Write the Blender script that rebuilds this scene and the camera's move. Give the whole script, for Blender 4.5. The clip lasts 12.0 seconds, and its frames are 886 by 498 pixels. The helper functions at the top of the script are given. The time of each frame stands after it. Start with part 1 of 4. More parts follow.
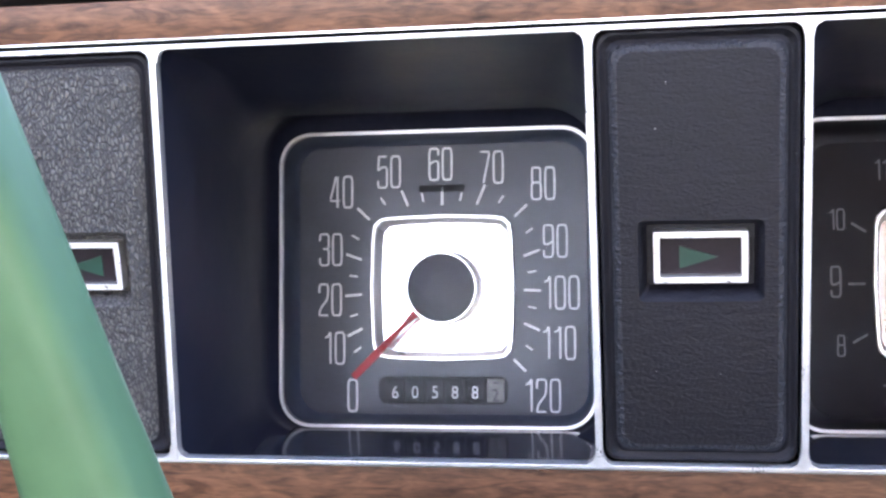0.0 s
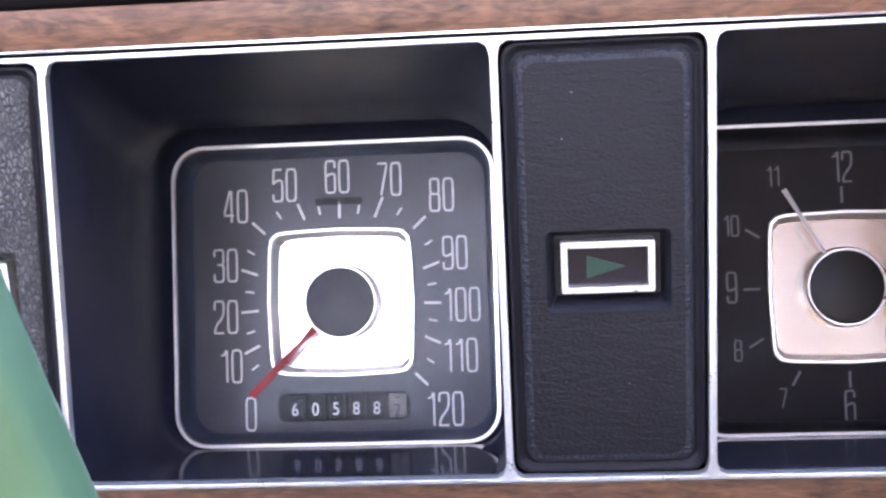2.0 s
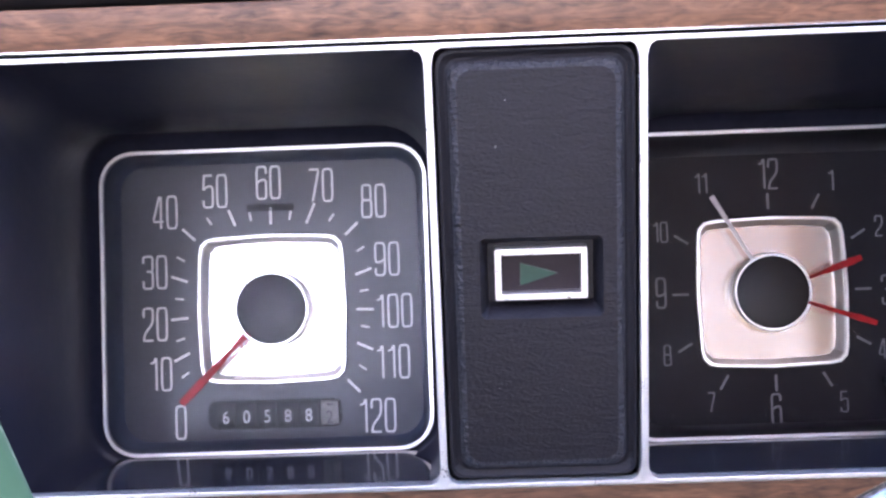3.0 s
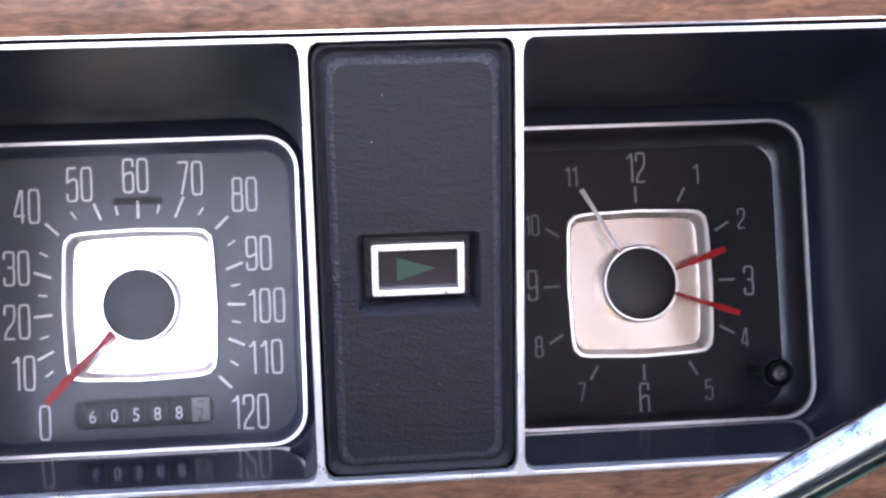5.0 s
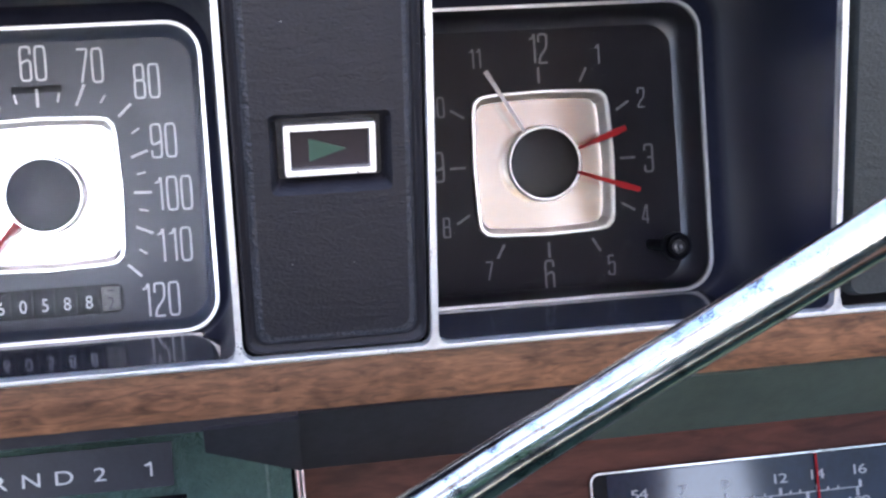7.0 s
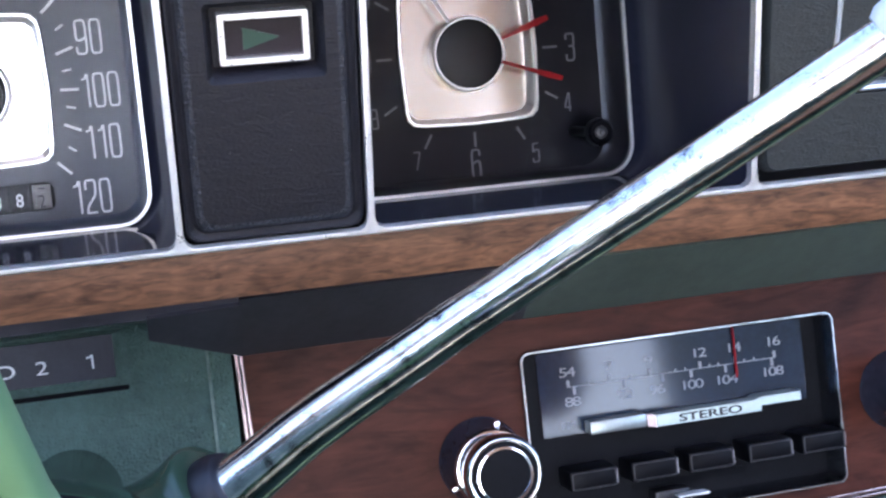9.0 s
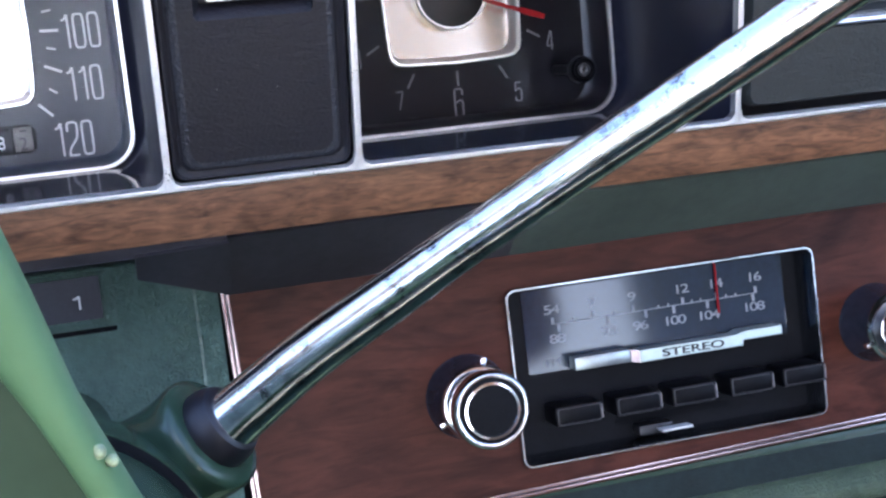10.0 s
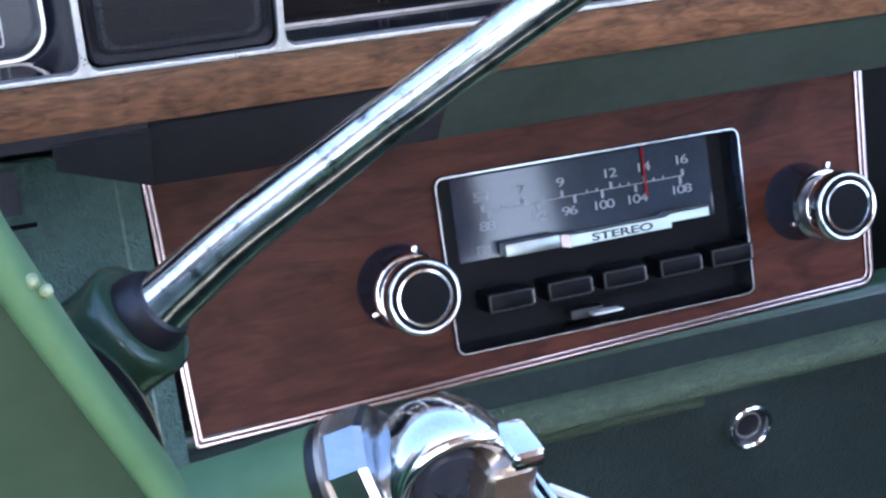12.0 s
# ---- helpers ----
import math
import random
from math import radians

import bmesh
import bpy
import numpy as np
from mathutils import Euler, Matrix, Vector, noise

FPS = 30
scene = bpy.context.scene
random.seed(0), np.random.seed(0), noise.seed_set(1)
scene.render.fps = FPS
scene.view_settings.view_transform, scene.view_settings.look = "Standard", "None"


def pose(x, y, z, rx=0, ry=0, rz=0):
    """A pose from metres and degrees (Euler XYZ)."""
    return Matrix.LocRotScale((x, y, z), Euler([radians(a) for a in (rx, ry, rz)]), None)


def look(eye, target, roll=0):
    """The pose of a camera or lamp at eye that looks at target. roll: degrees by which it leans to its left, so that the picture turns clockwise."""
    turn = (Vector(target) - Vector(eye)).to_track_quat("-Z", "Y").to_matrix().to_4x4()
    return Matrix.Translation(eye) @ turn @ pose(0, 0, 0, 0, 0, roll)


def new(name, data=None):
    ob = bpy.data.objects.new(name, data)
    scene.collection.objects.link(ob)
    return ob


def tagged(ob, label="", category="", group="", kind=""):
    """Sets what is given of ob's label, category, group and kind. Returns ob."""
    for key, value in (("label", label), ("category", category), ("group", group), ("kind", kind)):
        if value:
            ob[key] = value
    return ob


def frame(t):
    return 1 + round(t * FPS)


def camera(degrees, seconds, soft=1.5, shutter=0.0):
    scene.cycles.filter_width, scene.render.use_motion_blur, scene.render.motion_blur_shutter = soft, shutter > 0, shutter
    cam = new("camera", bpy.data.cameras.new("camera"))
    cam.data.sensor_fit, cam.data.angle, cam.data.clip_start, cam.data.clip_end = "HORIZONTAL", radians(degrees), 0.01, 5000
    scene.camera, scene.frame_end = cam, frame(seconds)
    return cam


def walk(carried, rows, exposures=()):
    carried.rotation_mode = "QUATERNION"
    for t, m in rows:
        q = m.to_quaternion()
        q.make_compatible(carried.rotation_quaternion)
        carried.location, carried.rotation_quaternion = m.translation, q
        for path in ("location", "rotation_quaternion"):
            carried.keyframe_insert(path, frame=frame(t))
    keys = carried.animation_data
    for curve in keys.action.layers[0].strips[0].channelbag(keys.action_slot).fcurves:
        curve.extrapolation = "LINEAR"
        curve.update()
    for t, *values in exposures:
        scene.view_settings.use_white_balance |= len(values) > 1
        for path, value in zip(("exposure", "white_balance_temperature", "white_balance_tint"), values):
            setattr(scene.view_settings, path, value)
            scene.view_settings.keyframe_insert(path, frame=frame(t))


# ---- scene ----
cam = camera(38.8, 12.0, 2.5)
PATH = [
    (0, (0.022, -0.359, 0.153), (-0.334, 1.557, -0.3), -3.2),
    (0.5, (0.022, -0.355, 0.151), (-0.292, 1.568, -0.298), -2.9),
    (1, (0.021, -0.353, 0.152), (-0.243, 1.578, -0.297), -2.8),
    (1.5, (0.015, -0.352, 0.152), (-0.201, 1.585, -0.294), -3.0),
    (2, (0.013, -0.354, 0.153), (-0.151, 1.589, -0.294), -3.0),
    (2.5, (0.013, -0.354, 0.153), (-0.093, 1.593, -0.294), -2.6),
    (3, (0.011, -0.354, 0.154), (-0.037, 1.595, -0.292), -2.3),
    (5, (0.007, -0.352, 0.156), (0.176, 1.584, -0.315), -1.1),
    (5.5, (0.006, -0.352, 0.155), (0.224, 1.574, -0.337), -1.2),
    (6, (0.004, -0.354, 0.153), (0.262, 1.551, -0.4), -1.1),
    (6.5, (0.003, -0.356, 0.153), (0.296, 1.53, -0.447), -1.1),
    (7, (0.001, -0.358, 0.153), (0.326, 1.511, -0.482), -1.1),
    (9, (-0.009, -0.369, 0.15), (0.44, 1.419, -0.624), -1.1),
    (9.5, (-0.013, -0.372, 0.149), (0.454, 1.395, -0.662), -1.3),
    (10, (-0.015, -0.371, 0.146), (0.468, 1.376, -0.699), -1.2),
    (10.5, (-0.017, -0.372, 0.145), (0.486, 1.35, -0.74), -1.3),
    (11, (-0.017, -0.372, 0.143), (0.501, 1.328, -0.775), -1.5),
    (11.5, (-0.018, -0.371, 0.139), (0.531, 1.304, -0.804), -1.5),
    (12, (-0.018, -0.37, 0.134), (0.563, 1.282, -0.833), -1.1),
]
walk(cam, [(t, look(e, g, r)) for t, e, g, r in PATH], [(0.0, 2.81, 6050, 20), (3.0, 2.80, 5970, 30), (6.5, 2.86, 6050, 20), (9.5, 2.65, 5950, 17), (12.0, 2.60, 5800, 14)])

# ---- world, sun, exposure ----
SUN_ELEV, SUN_ROT = 38.0, 178.0
world = bpy.data.worlds.new("sky")
scene.world = world
world.use_nodes = True
wn, wl = world.node_tree.nodes, world.node_tree.links
sky = wn.new("ShaderNodeTexSky")
sky.sky_type, sky.sun_disc = "NISHITA", False
sky.sun_elevation, sky.sun_rotation = radians(SUN_ELEV), radians(SUN_ROT)
wn["Background"].inputs["Strength"].default_value = 0.15
wl.new(sky.outputs["Color"], wn["Background"].inputs["Color"])
sun = new("sun", bpy.data.lights.new("sun", "SUN"))
sun.data.energy, sun.data.angle, sun.data.color = 5.0, radians(0.6), (1.0, 0.95, 0.86)
sun_from = Vector((math.sin(radians(SUN_ROT)) * math.cos(radians(SUN_ELEV)), math.cos(radians(SUN_ROT)) * math.cos(radians(SUN_ELEV)), math.sin(radians(SUN_ELEV))))
sun.matrix_world = look(tuple(sun_from * 5), (0, 0, 0))


# ---- materials ----
def material(name, base, rough=0.5, metal=0.0, vary=0.15, scale=60.0, stretch=(1, 1, 1), bump=0.0, bump_scale=400.0, grain="noise", second=None, coat=0.0, rough_vary=0.0, spec=0.5, depth=0.0006):
    """A procedural surface: base colour mottled at two scales towards `second`, with fine relief."""
    m = bpy.data.materials.new(name)
    m.use_nodes = True
    n, l = m.node_tree.nodes, m.node_tree.links
    bsdf = n["Principled BSDF"]
    bsdf.inputs["Roughness"].default_value = rough
    bsdf.inputs["Metallic"].default_value = metal
    bsdf.inputs["Coat Weight"].default_value = coat
    bsdf.inputs["Specular IOR Level"].default_value = spec
    tc, mp = n.new("ShaderNodeTexCoord"), n.new("ShaderNodeMapping")
    mp.inputs["Scale"].default_value = stretch
    l.new(tc.outputs["Object"], mp.inputs["Vector"])
    a, b = n.new("ShaderNodeTexNoise"), n.new("ShaderNodeTexNoise")
    for node, s, d in ((a, scale, 4), (b, scale * 7, 3)):
        node.inputs["Scale"].default_value, node.inputs["Detail"].default_value = s, d
        l.new(mp.outputs["Vector"], node.inputs["Vector"])
    mix = n.new("ShaderNodeMath")
    mix.operation = "MULTIPLY_ADD"
    mix.inputs[1].default_value = 0.4
    l.new(b.outputs["Fac"], mix.inputs[0])
    half = n.new("ShaderNodeMath")
    half.operation = "MULTIPLY"
    half.inputs[1].default_value = 0.6
    l.new(a.outputs["Fac"], half.inputs[0])
    l.new(half.outputs[0], mix.inputs[2])
    ramp = n.new("ShaderNodeValToRGB")
    ramp.color_ramp.elements[0].position, ramp.color_ramp.elements[1].position = 0.36, 0.64
    dark = second or tuple(c * (1 - vary) for c in base)
    lite = base if second else tuple(min(1, c * (1 + vary)) for c in base)
    ramp.color_ramp.elements[0].color, ramp.color_ramp.elements[1].color = (*dark, 1), (*lite, 1)
    l.new(mix.outputs[0], ramp.inputs["Fac"])
    l.new(ramp.outputs["Color"], bsdf.inputs["Base Color"])
    if rough_vary:
        rr = n.new("ShaderNodeMapRange")
        rr.inputs["From Min"].default_value, rr.inputs["From Max"].default_value = 0.35, 0.65
        rr.inputs["To Min"].default_value, rr.inputs["To Max"].default_value = rough, rough + rough_vary
        l.new(mix.outputs[0], rr.inputs["Value"])
        l.new(rr.outputs["Result"], bsdf.inputs["Roughness"])
    if bump:
        bp = n.new("ShaderNodeBump")
        bp.inputs["Strength"].default_value, bp.inputs["Distance"].default_value = bump, depth
        v = n.new("ShaderNodeTexNoise")
        v.inputs["Scale"].default_value, v.inputs["Detail"].default_value = bump_scale, 3
        l.new(mp.outputs["Vector"], v.inputs["Vector"])
        l.new(v.outputs["Fac"], bp.inputs["Height"])
        if grain == "wrinkle":
            w, wm = n.new("ShaderNodeTexNoise"), n.new("ShaderNodeMapping")
            wm.inputs["Scale"].default_value = (150, 150, 430)
            w.inputs["Scale"].default_value, w.inputs["Detail"].default_value, w.inputs["Distortion"].default_value = 1.0, 2, 0.6
            l.new(tc.outputs["Object"], wm.inputs["Vector"])
            l.new(wm.outputs["Vector"], w.inputs["Vector"])
            b2 = n.new("ShaderNodeBump")
            b2.inputs["Strength"].default_value, b2.inputs["Distance"].default_value = 0.32, 0.0010
            l.new(w.outputs["Fac"], b2.inputs["Height"])
            l.new(b2.outputs["Normal"], bp.inputs["Normal"])
        l.new(bp.outputs["Normal"], bsdf.inputs["Normal"])
    return m


def wood_material(name, light, dark, rough, coat, size=1.0, spec=0.4, pore=0.7):
    """Walnut veneer with its grain along x and darker streaks and clouds."""
    m = bpy.data.materials.new(name)
    m.use_nodes = True
    n, l = m.node_tree.nodes, m.node_tree.links
    bsdf = n["Principled BSDF"]
    bsdf.inputs["Roughness"].default_value, bsdf.inputs["Coat Weight"].default_value = rough, coat
    bsdf.inputs["Coat Roughness"].default_value = 0.15
    bsdf.inputs["Specular IOR Level"].default_value = spec
    tc = n.new("ShaderNodeTexCoord")

    def noise_at(sc, detail, dist):
        mp, t = n.new("ShaderNodeMapping"), n.new("ShaderNodeTexNoise")
        mp.inputs["Scale"].default_value = sc
        l.new(tc.outputs["Object"], mp.inputs["Vector"])
        l.new(mp.outputs["Vector"], t.inputs["Vector"])
        t.inputs["Scale"].default_value, t.inputs["Detail"].default_value, t.inputs["Distortion"].default_value = 1.0, detail, dist
        return t.outputs["Fac"]
    clouds, streaks, pores = noise_at((42 / size, 80 / size, 80 / size), 5, 1.2), noise_at((70 / size, 330 / size, 330 / size), 6, 1.8), noise_at((150, 1700, 1700), 2, 0.0)
    ramp = n.new("ShaderNodeValToRGB")
    e = ramp.color_ramp.elements
    e[0].position, e[1].position = 0.36, 0.64
    e[0].color, e[1].color = (*dark, 1), (*light, 1)
    s = n.new("ShaderNodeMath")
    s.operation = "MULTIPLY_ADD"
    s.inputs[1].default_value = 0.5
    l.new(streaks, s.inputs[0])
    h = n.new("ShaderNodeMath")
    h.operation = "MULTIPLY"
    h.inputs[1].default_value = 0.5
    l.new(clouds, h.inputs[0])
    l.new(h.outputs[0], s.inputs[2])
    l.new(s.outputs[0], ramp.inputs["Fac"])
    pr = n.new("ShaderNodeValToRGB")
    pr.color_ramp.elements[0].position, pr.color_ramp.elements[1].position = 0.33, 0.42
    pr.color_ramp.elements[0].color, pr.color_ramp.elements[1].color = (0.35, 0.3, 0.28, 1), (1, 1, 1, 1)
    l.new(pores, pr.inputs["Fac"])
    figure = n.new("ShaderNodeValToRGB")
    figure.color_ramp.elements[0].position, figure.color_ramp.elements[1].position = 0.33, 0.47
    figure.color_ramp.elements[0].color, figure.color_ramp.elements[1].color = (0.32, 0.27, 0.25, 1), (1, 1, 1, 1)
    l.new(noise_at((26 / size, 95 / size, 95 / size), 6, 2.6), figure.inputs["Fac"])
    burl = n.new("ShaderNodeMix")
    burl.data_type, burl.blend_type = "RGBA", "MULTIPLY"
    burl.inputs["Factor"].default_value = 0.75
    l.new(ramp.outputs["Color"], burl.inputs["A"])
    l.new(figure.outputs["Color"], burl.inputs["B"])
    mul = n.new("ShaderNodeMix")
    mul.data_type, mul.blend_type = "RGBA", "MULTIPLY"
    mul.inputs["Factor"].default_value = pore
    l.new(burl.outputs["Result"], mul.inputs["A"])
    l.new(pr.outputs["Color"], mul.inputs["B"])
    l.new(mul.outputs["Result"], bsdf.inputs["Base Color"])
    bp = n.new("ShaderNodeBump")
    bp.inputs["Strength"].default_value, bp.inputs["Distance"].default_value = 0.25, 0.0003
    l.new(pores, bp.inputs["Height"])
    l.new(bp.outputs["Normal"], bsdf.inputs["Normal"])
    return m


def glass_material(name, gloss, ior):
    """Thin clear pane: transparent, with a clear reflection."""
    m = bpy.data.materials.new(name)
    m.use_nodes = True
    n, l = m.node_tree.nodes, m.node_tree.links
    n.remove(n["Principled BSDF"])
    tr, gl, fr, mx = n.new("ShaderNodeBsdfTransparent"), n.new("ShaderNodeBsdfGlossy"), n.new("ShaderNodeFresnel"), n.new("ShaderNodeMixShader")
    gl.inputs["Roughness"].default_value = gloss
    fr.inputs["IOR"].default_value = ior
    l.new(fr.outputs["Fac"], mx.inputs["Fac"])
    l.new(tr.outputs["BSDF"], mx.inputs[1])
    l.new(gl.outputs["BSDF"], mx.inputs[2])
    l.new(mx.outputs["Shader"], n["Material Output"].inputs["Surface"])
    return m


CHROME = material("chrome", (0.82, 0.82, 0.84), 0.06, 1.0, 0.06, 200, bump=0.04, bump_scale=900, rough_vary=0.12)
CHROME_WORN = material("chrome_worn", (0.94, 0.93, 0.92), 0.42, 1.0, 0.06, 350, bump=0.03, bump_scale=1200, rough_vary=0.12)
def pitted(m, colour, spot_scale, patch_scale, amount):
    """Adds small dark pits, gathered in patches, to a bright metal."""
    n, l = m.node_tree.nodes, m.node_tree.links
    bsdf = n["Principled BSDF"]
    src = bsdf.inputs["Base Color"].links[0].from_socket
    tc, a, b = n.new("ShaderNodeTexCoord"), n.new("ShaderNodeTexNoise"), n.new("ShaderNodeTexNoise")
    for node, sc in ((a, spot_scale), (b, patch_scale)):
        node.inputs["Scale"].default_value, node.inputs["Detail"].default_value = sc, 2
        l.new(tc.outputs["Object"], node.inputs["Vector"])
    add = n.new("ShaderNodeMath")
    add.operation = "ADD"
    l.new(a.outputs["Fac"], add.inputs[0])
    l.new(b.outputs["Fac"], add.inputs[1])
    ramp = n.new("ShaderNodeMapRange")
    ramp.inputs["From Min"].default_value, ramp.inputs["From Max"].default_value = amount, amount + 0.05
    l.new(add.outputs[0], ramp.inputs["Value"])
    mix = n.new("ShaderNodeMix")
    mix.data_type = "RGBA"
    l.new(ramp.outputs["Result"], mix.inputs["Factor"])
    l.new(src, mix.inputs["A"])
    mix.inputs["B"].default_value = (*colour, 1)
    l.new(mix.outputs["Result"], bsdf.inputs["Base Color"])
    return m


pitted(CHROME_WORN, (0.06, 0.05, 0.05), 1500, 90, 1.28)
# Chrome with the pink of its surroundings' reflection put into the base colour.
TRIM_CHROME = material("pink_mirror_chrome", (0.375, 0.295, 0.29), 0.12, 1.0, 0.08, 300, rough_vary=0.1)
LAMP_CHROME = pitted(material("flecked_chrome", (0.88, 0.87, 0.86), 0.4, 1.0, 0.08, 350, rough_vary=0.12), (0.10, 0.08, 0.06), 2300, 260, 1.27)
LEVER_CHROME = pitted(material("pitted_chrome", (0.95, 0.92, 0.87), 0.10, 1.0, 0.06, 350, bump=0.04, bump_scale=900, rough_vary=0.10), (0.07, 0.05, 0.05), 3600, 170, 1.13)
BEZEL_CHROME = material("dulled_chrome", (0.44, 0.45, 0.46), 0.14, 1.0, 0.08, 200, bump=0.03, bump_scale=900, rough_vary=0.12)
FRAME_CHROME = material("soft_chrome", (0.92, 0.91, 0.88), 0.30, 1.0, 0.05, 200, rough_vary=0.06)
SATIN = material("brushed_aluminium", (0.86, 0.85, 0.83), 0.18, 1.0, 0.05, 60, (1, 1, 14), 0.025, 300)
# Warm tint of the mirrored cabin is put into this plate's colour.
WARM_SATIN = material("warm_mirror_aluminium", (0.61, 0.535, 0.455), 0.22, 1.0, 0.05, 60, (1, 1, 14), 0.04, 300)
GLOSS_BLACK = material("glossy_black_plastic", (0.030, 0.032, 0.045), 0.10, 0, 0.2, 40, bump=0.02, bump_scale=60, rough_vary=0.06, spec=0.5)
WALL_BLACK = material("satin_black_plastic", (0.019, 0.020, 0.034), 0.36, 0, 0.2, 40, rough_vary=0.08, spec=0.09)
TRAY = material("glossy_blue_black_floor", (0.036, 0.043, 0.063), 0.07, 0, 0.2, 40, rough_vary=0.03, spec=0.42)
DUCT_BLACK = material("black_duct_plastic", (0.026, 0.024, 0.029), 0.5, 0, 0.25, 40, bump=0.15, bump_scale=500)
VINYL_GREY = material("grey_black_vinyl", (0.019, 0.021, 0.020), 0.45, 0, 0.15, 120, (1, 1, 1.8), 0.5, 800, "wrinkle", rough_vary=0.08)
DIAL = material("dial_charcoal", (0.037, 0.040, 0.053), 0.45, 0, 0.15, 80, bump=0.03, bump_scale=1500)
WELL = material("dial_well", (0.054, 0.066, 0.098), 0.28, 0, 0.1, 60, spec=0.8)
# Darkened copy of WELL, in keeping with the clock's shaded colours.
CLOCK_WELL = material("clock_well", (0.014, 0.013, 0.017), 0.38, 0, 0.1, 60, spec=0.9)
RIM_GREY = material("rim_wall_grey", (0.60, 0.57, 0.55), 0.36, 0.9, 0.1, 200)
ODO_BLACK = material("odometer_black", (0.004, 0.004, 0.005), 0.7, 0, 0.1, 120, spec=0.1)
DRUM_BLACK = material("drum_black", (0.005, 0.005, 0.007), 0.45, 0, 0.2, 200, spec=0.2)
# Darker copies of the speedometer's finishes; weaker reflections are put into the colour.
CLOCK_DIAL = material("dial_dark_copy", (0.0088, 0.0078, 0.0112), 0.5, 0, 0.15, 80, bump=0.03, bump_scale=1500, spec=0.12)
HUB_SIDE = material("dull_hub_metal", (0.34, 0.31, 0.30), 0.4, 0.8, 0.1, 200)
CLOCK_HUB = material("hub_dark_copy", (0.0055, 0.005, 0.007), 0.5, 0, 0.15, 120, spec=0.35)
HUB = material("hub_charcoal", (0.010, 0.011, 0.015), 0.5, 0, 0.15, 120)
VINYL = material("black_vinyl", (0.0095, 0.0084, 0.0115), 0.44, 0, 0.15, 120, (1, 1, 1.8), 0.6, 760, "wrinkle", rough_vary=0.08, spec=0.30)
pitted(VINYL, (0.45, 0.45, 0.43), 1000, 330, 1.425)
# Light caught by the padded edges is painted as paler, specked vinyl.
VINYL_EDGE = pitted(material("highlight_vinyl", (0.018, 0.017, 0.021), 0.34, 0, 0.25, 300, bump=1.0, bump_scale=900, rough_vary=0.1, spec=0.5, depth=0.0012), (0.040, 0.038, 0.040), 1500, 600, 1.17)
# Pale base stands in for the light falling on this black panel.
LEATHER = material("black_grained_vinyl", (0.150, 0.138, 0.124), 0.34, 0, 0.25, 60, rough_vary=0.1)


def creased(m, scale, stretch, dark, depth):
    """Gives a skin of small rounded pebbles, with the shade in their creases put into the colour."""
    n, l = m.node_tree.nodes, m.node_tree.links
    bsdf = n["Principled BSDF"]
    src = bsdf.inputs["Base Color"].links[0].from_socket
    tc, mp, warp, v = n.new("ShaderNodeTexCoord"), n.new("ShaderNodeMapping"), n.new("ShaderNodeTexNoise"), n.new("ShaderNodeTexVoronoi")
    mp.inputs["Scale"].default_value = stretch
    warp.inputs["Scale"].default_value, warp.inputs["Detail"].default_value = scale * 0.9, 2
    l.new(tc.outputs["Object"], mp.inputs["Vector"])
    l.new(mp.outputs["Vector"], warp.inputs["Vector"])
    shift = n.new("ShaderNodeVectorMath")
    shift.operation = "MULTIPLY_ADD"
    shift.inputs[1].default_value = (0.9 / scale,) * 3
    l.new(warp.outputs["Color"], shift.inputs[0])
    l.new(mp.outputs["Vector"], shift.inputs[2])
    v.feature = "DISTANCE_TO_EDGE"
    v.inputs["Scale"].default_value = scale
    l.new(shift.outputs["Vector"], v.inputs["Vector"])
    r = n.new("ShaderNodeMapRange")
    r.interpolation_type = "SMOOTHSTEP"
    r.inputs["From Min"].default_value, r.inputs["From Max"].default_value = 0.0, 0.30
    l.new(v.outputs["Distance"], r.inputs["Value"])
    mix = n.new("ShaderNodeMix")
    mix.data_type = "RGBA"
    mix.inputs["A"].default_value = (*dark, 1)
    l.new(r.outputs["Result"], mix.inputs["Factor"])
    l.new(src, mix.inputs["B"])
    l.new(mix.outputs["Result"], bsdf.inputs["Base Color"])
    b = n.new("ShaderNodeBump")
    b.inputs["Strength"].default_value, b.inputs["Distance"].default_value = 1.0, depth
    l.new(r.outputs["Result"], b.inputs["Height"])
    l.new(b.outputs["Normal"], bsdf.inputs["Normal"])
    return m


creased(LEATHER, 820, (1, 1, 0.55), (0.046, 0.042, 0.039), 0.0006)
PAD = material("black_dash_pad", (0.02, 0.021, 0.026), 0.5, 0, 0.25, 30, bump=0.4, bump_scale=900)
BLACK = material("black_plastic", (0.014, 0.014, 0.016), 0.38, 0, 0.3, 70, bump=0.08, bump_scale=800)
PAINT = material("numeral_paint", (0.72, 0.72, 0.72), 0.5, 0, 0.1, 300)
PAINT_DIM = material("clock_numeral_paint", (0.17, 0.17, 0.18), 0.5, 0, 0.15, 300)
GREY_DRUM = material("grey_drum", (0.17, 0.16, 0.15), 0.5, 0, 0.3, 300)
RED = material("red_needle", (0.30, 0.007, 0.010), 0.6, 0, 0.15, 200, spec=0.15)
GREY_DARK = material("dark_grey_plastic", (0.035, 0.034, 0.036), 0.35, 0, 0.1, 200)
GREY_HAND = material("grey_hand", (0.34, 0.32, 0.31), 0.35, 0.5, 0.1, 200)
WOOD = wood_material("walnut_trim", (0.255, 0.118, 0.058), (0.060, 0.027, 0.015), 0.45, 0.08, 1.0, 0.4, 0.45)
WOOD_RED = wood_material("red_walnut_panel", (0.100, 0.029, 0.017), (0.047, 0.0125, 0.0075), 0.45, 0.0, 2.8, 0.15, 0.2)
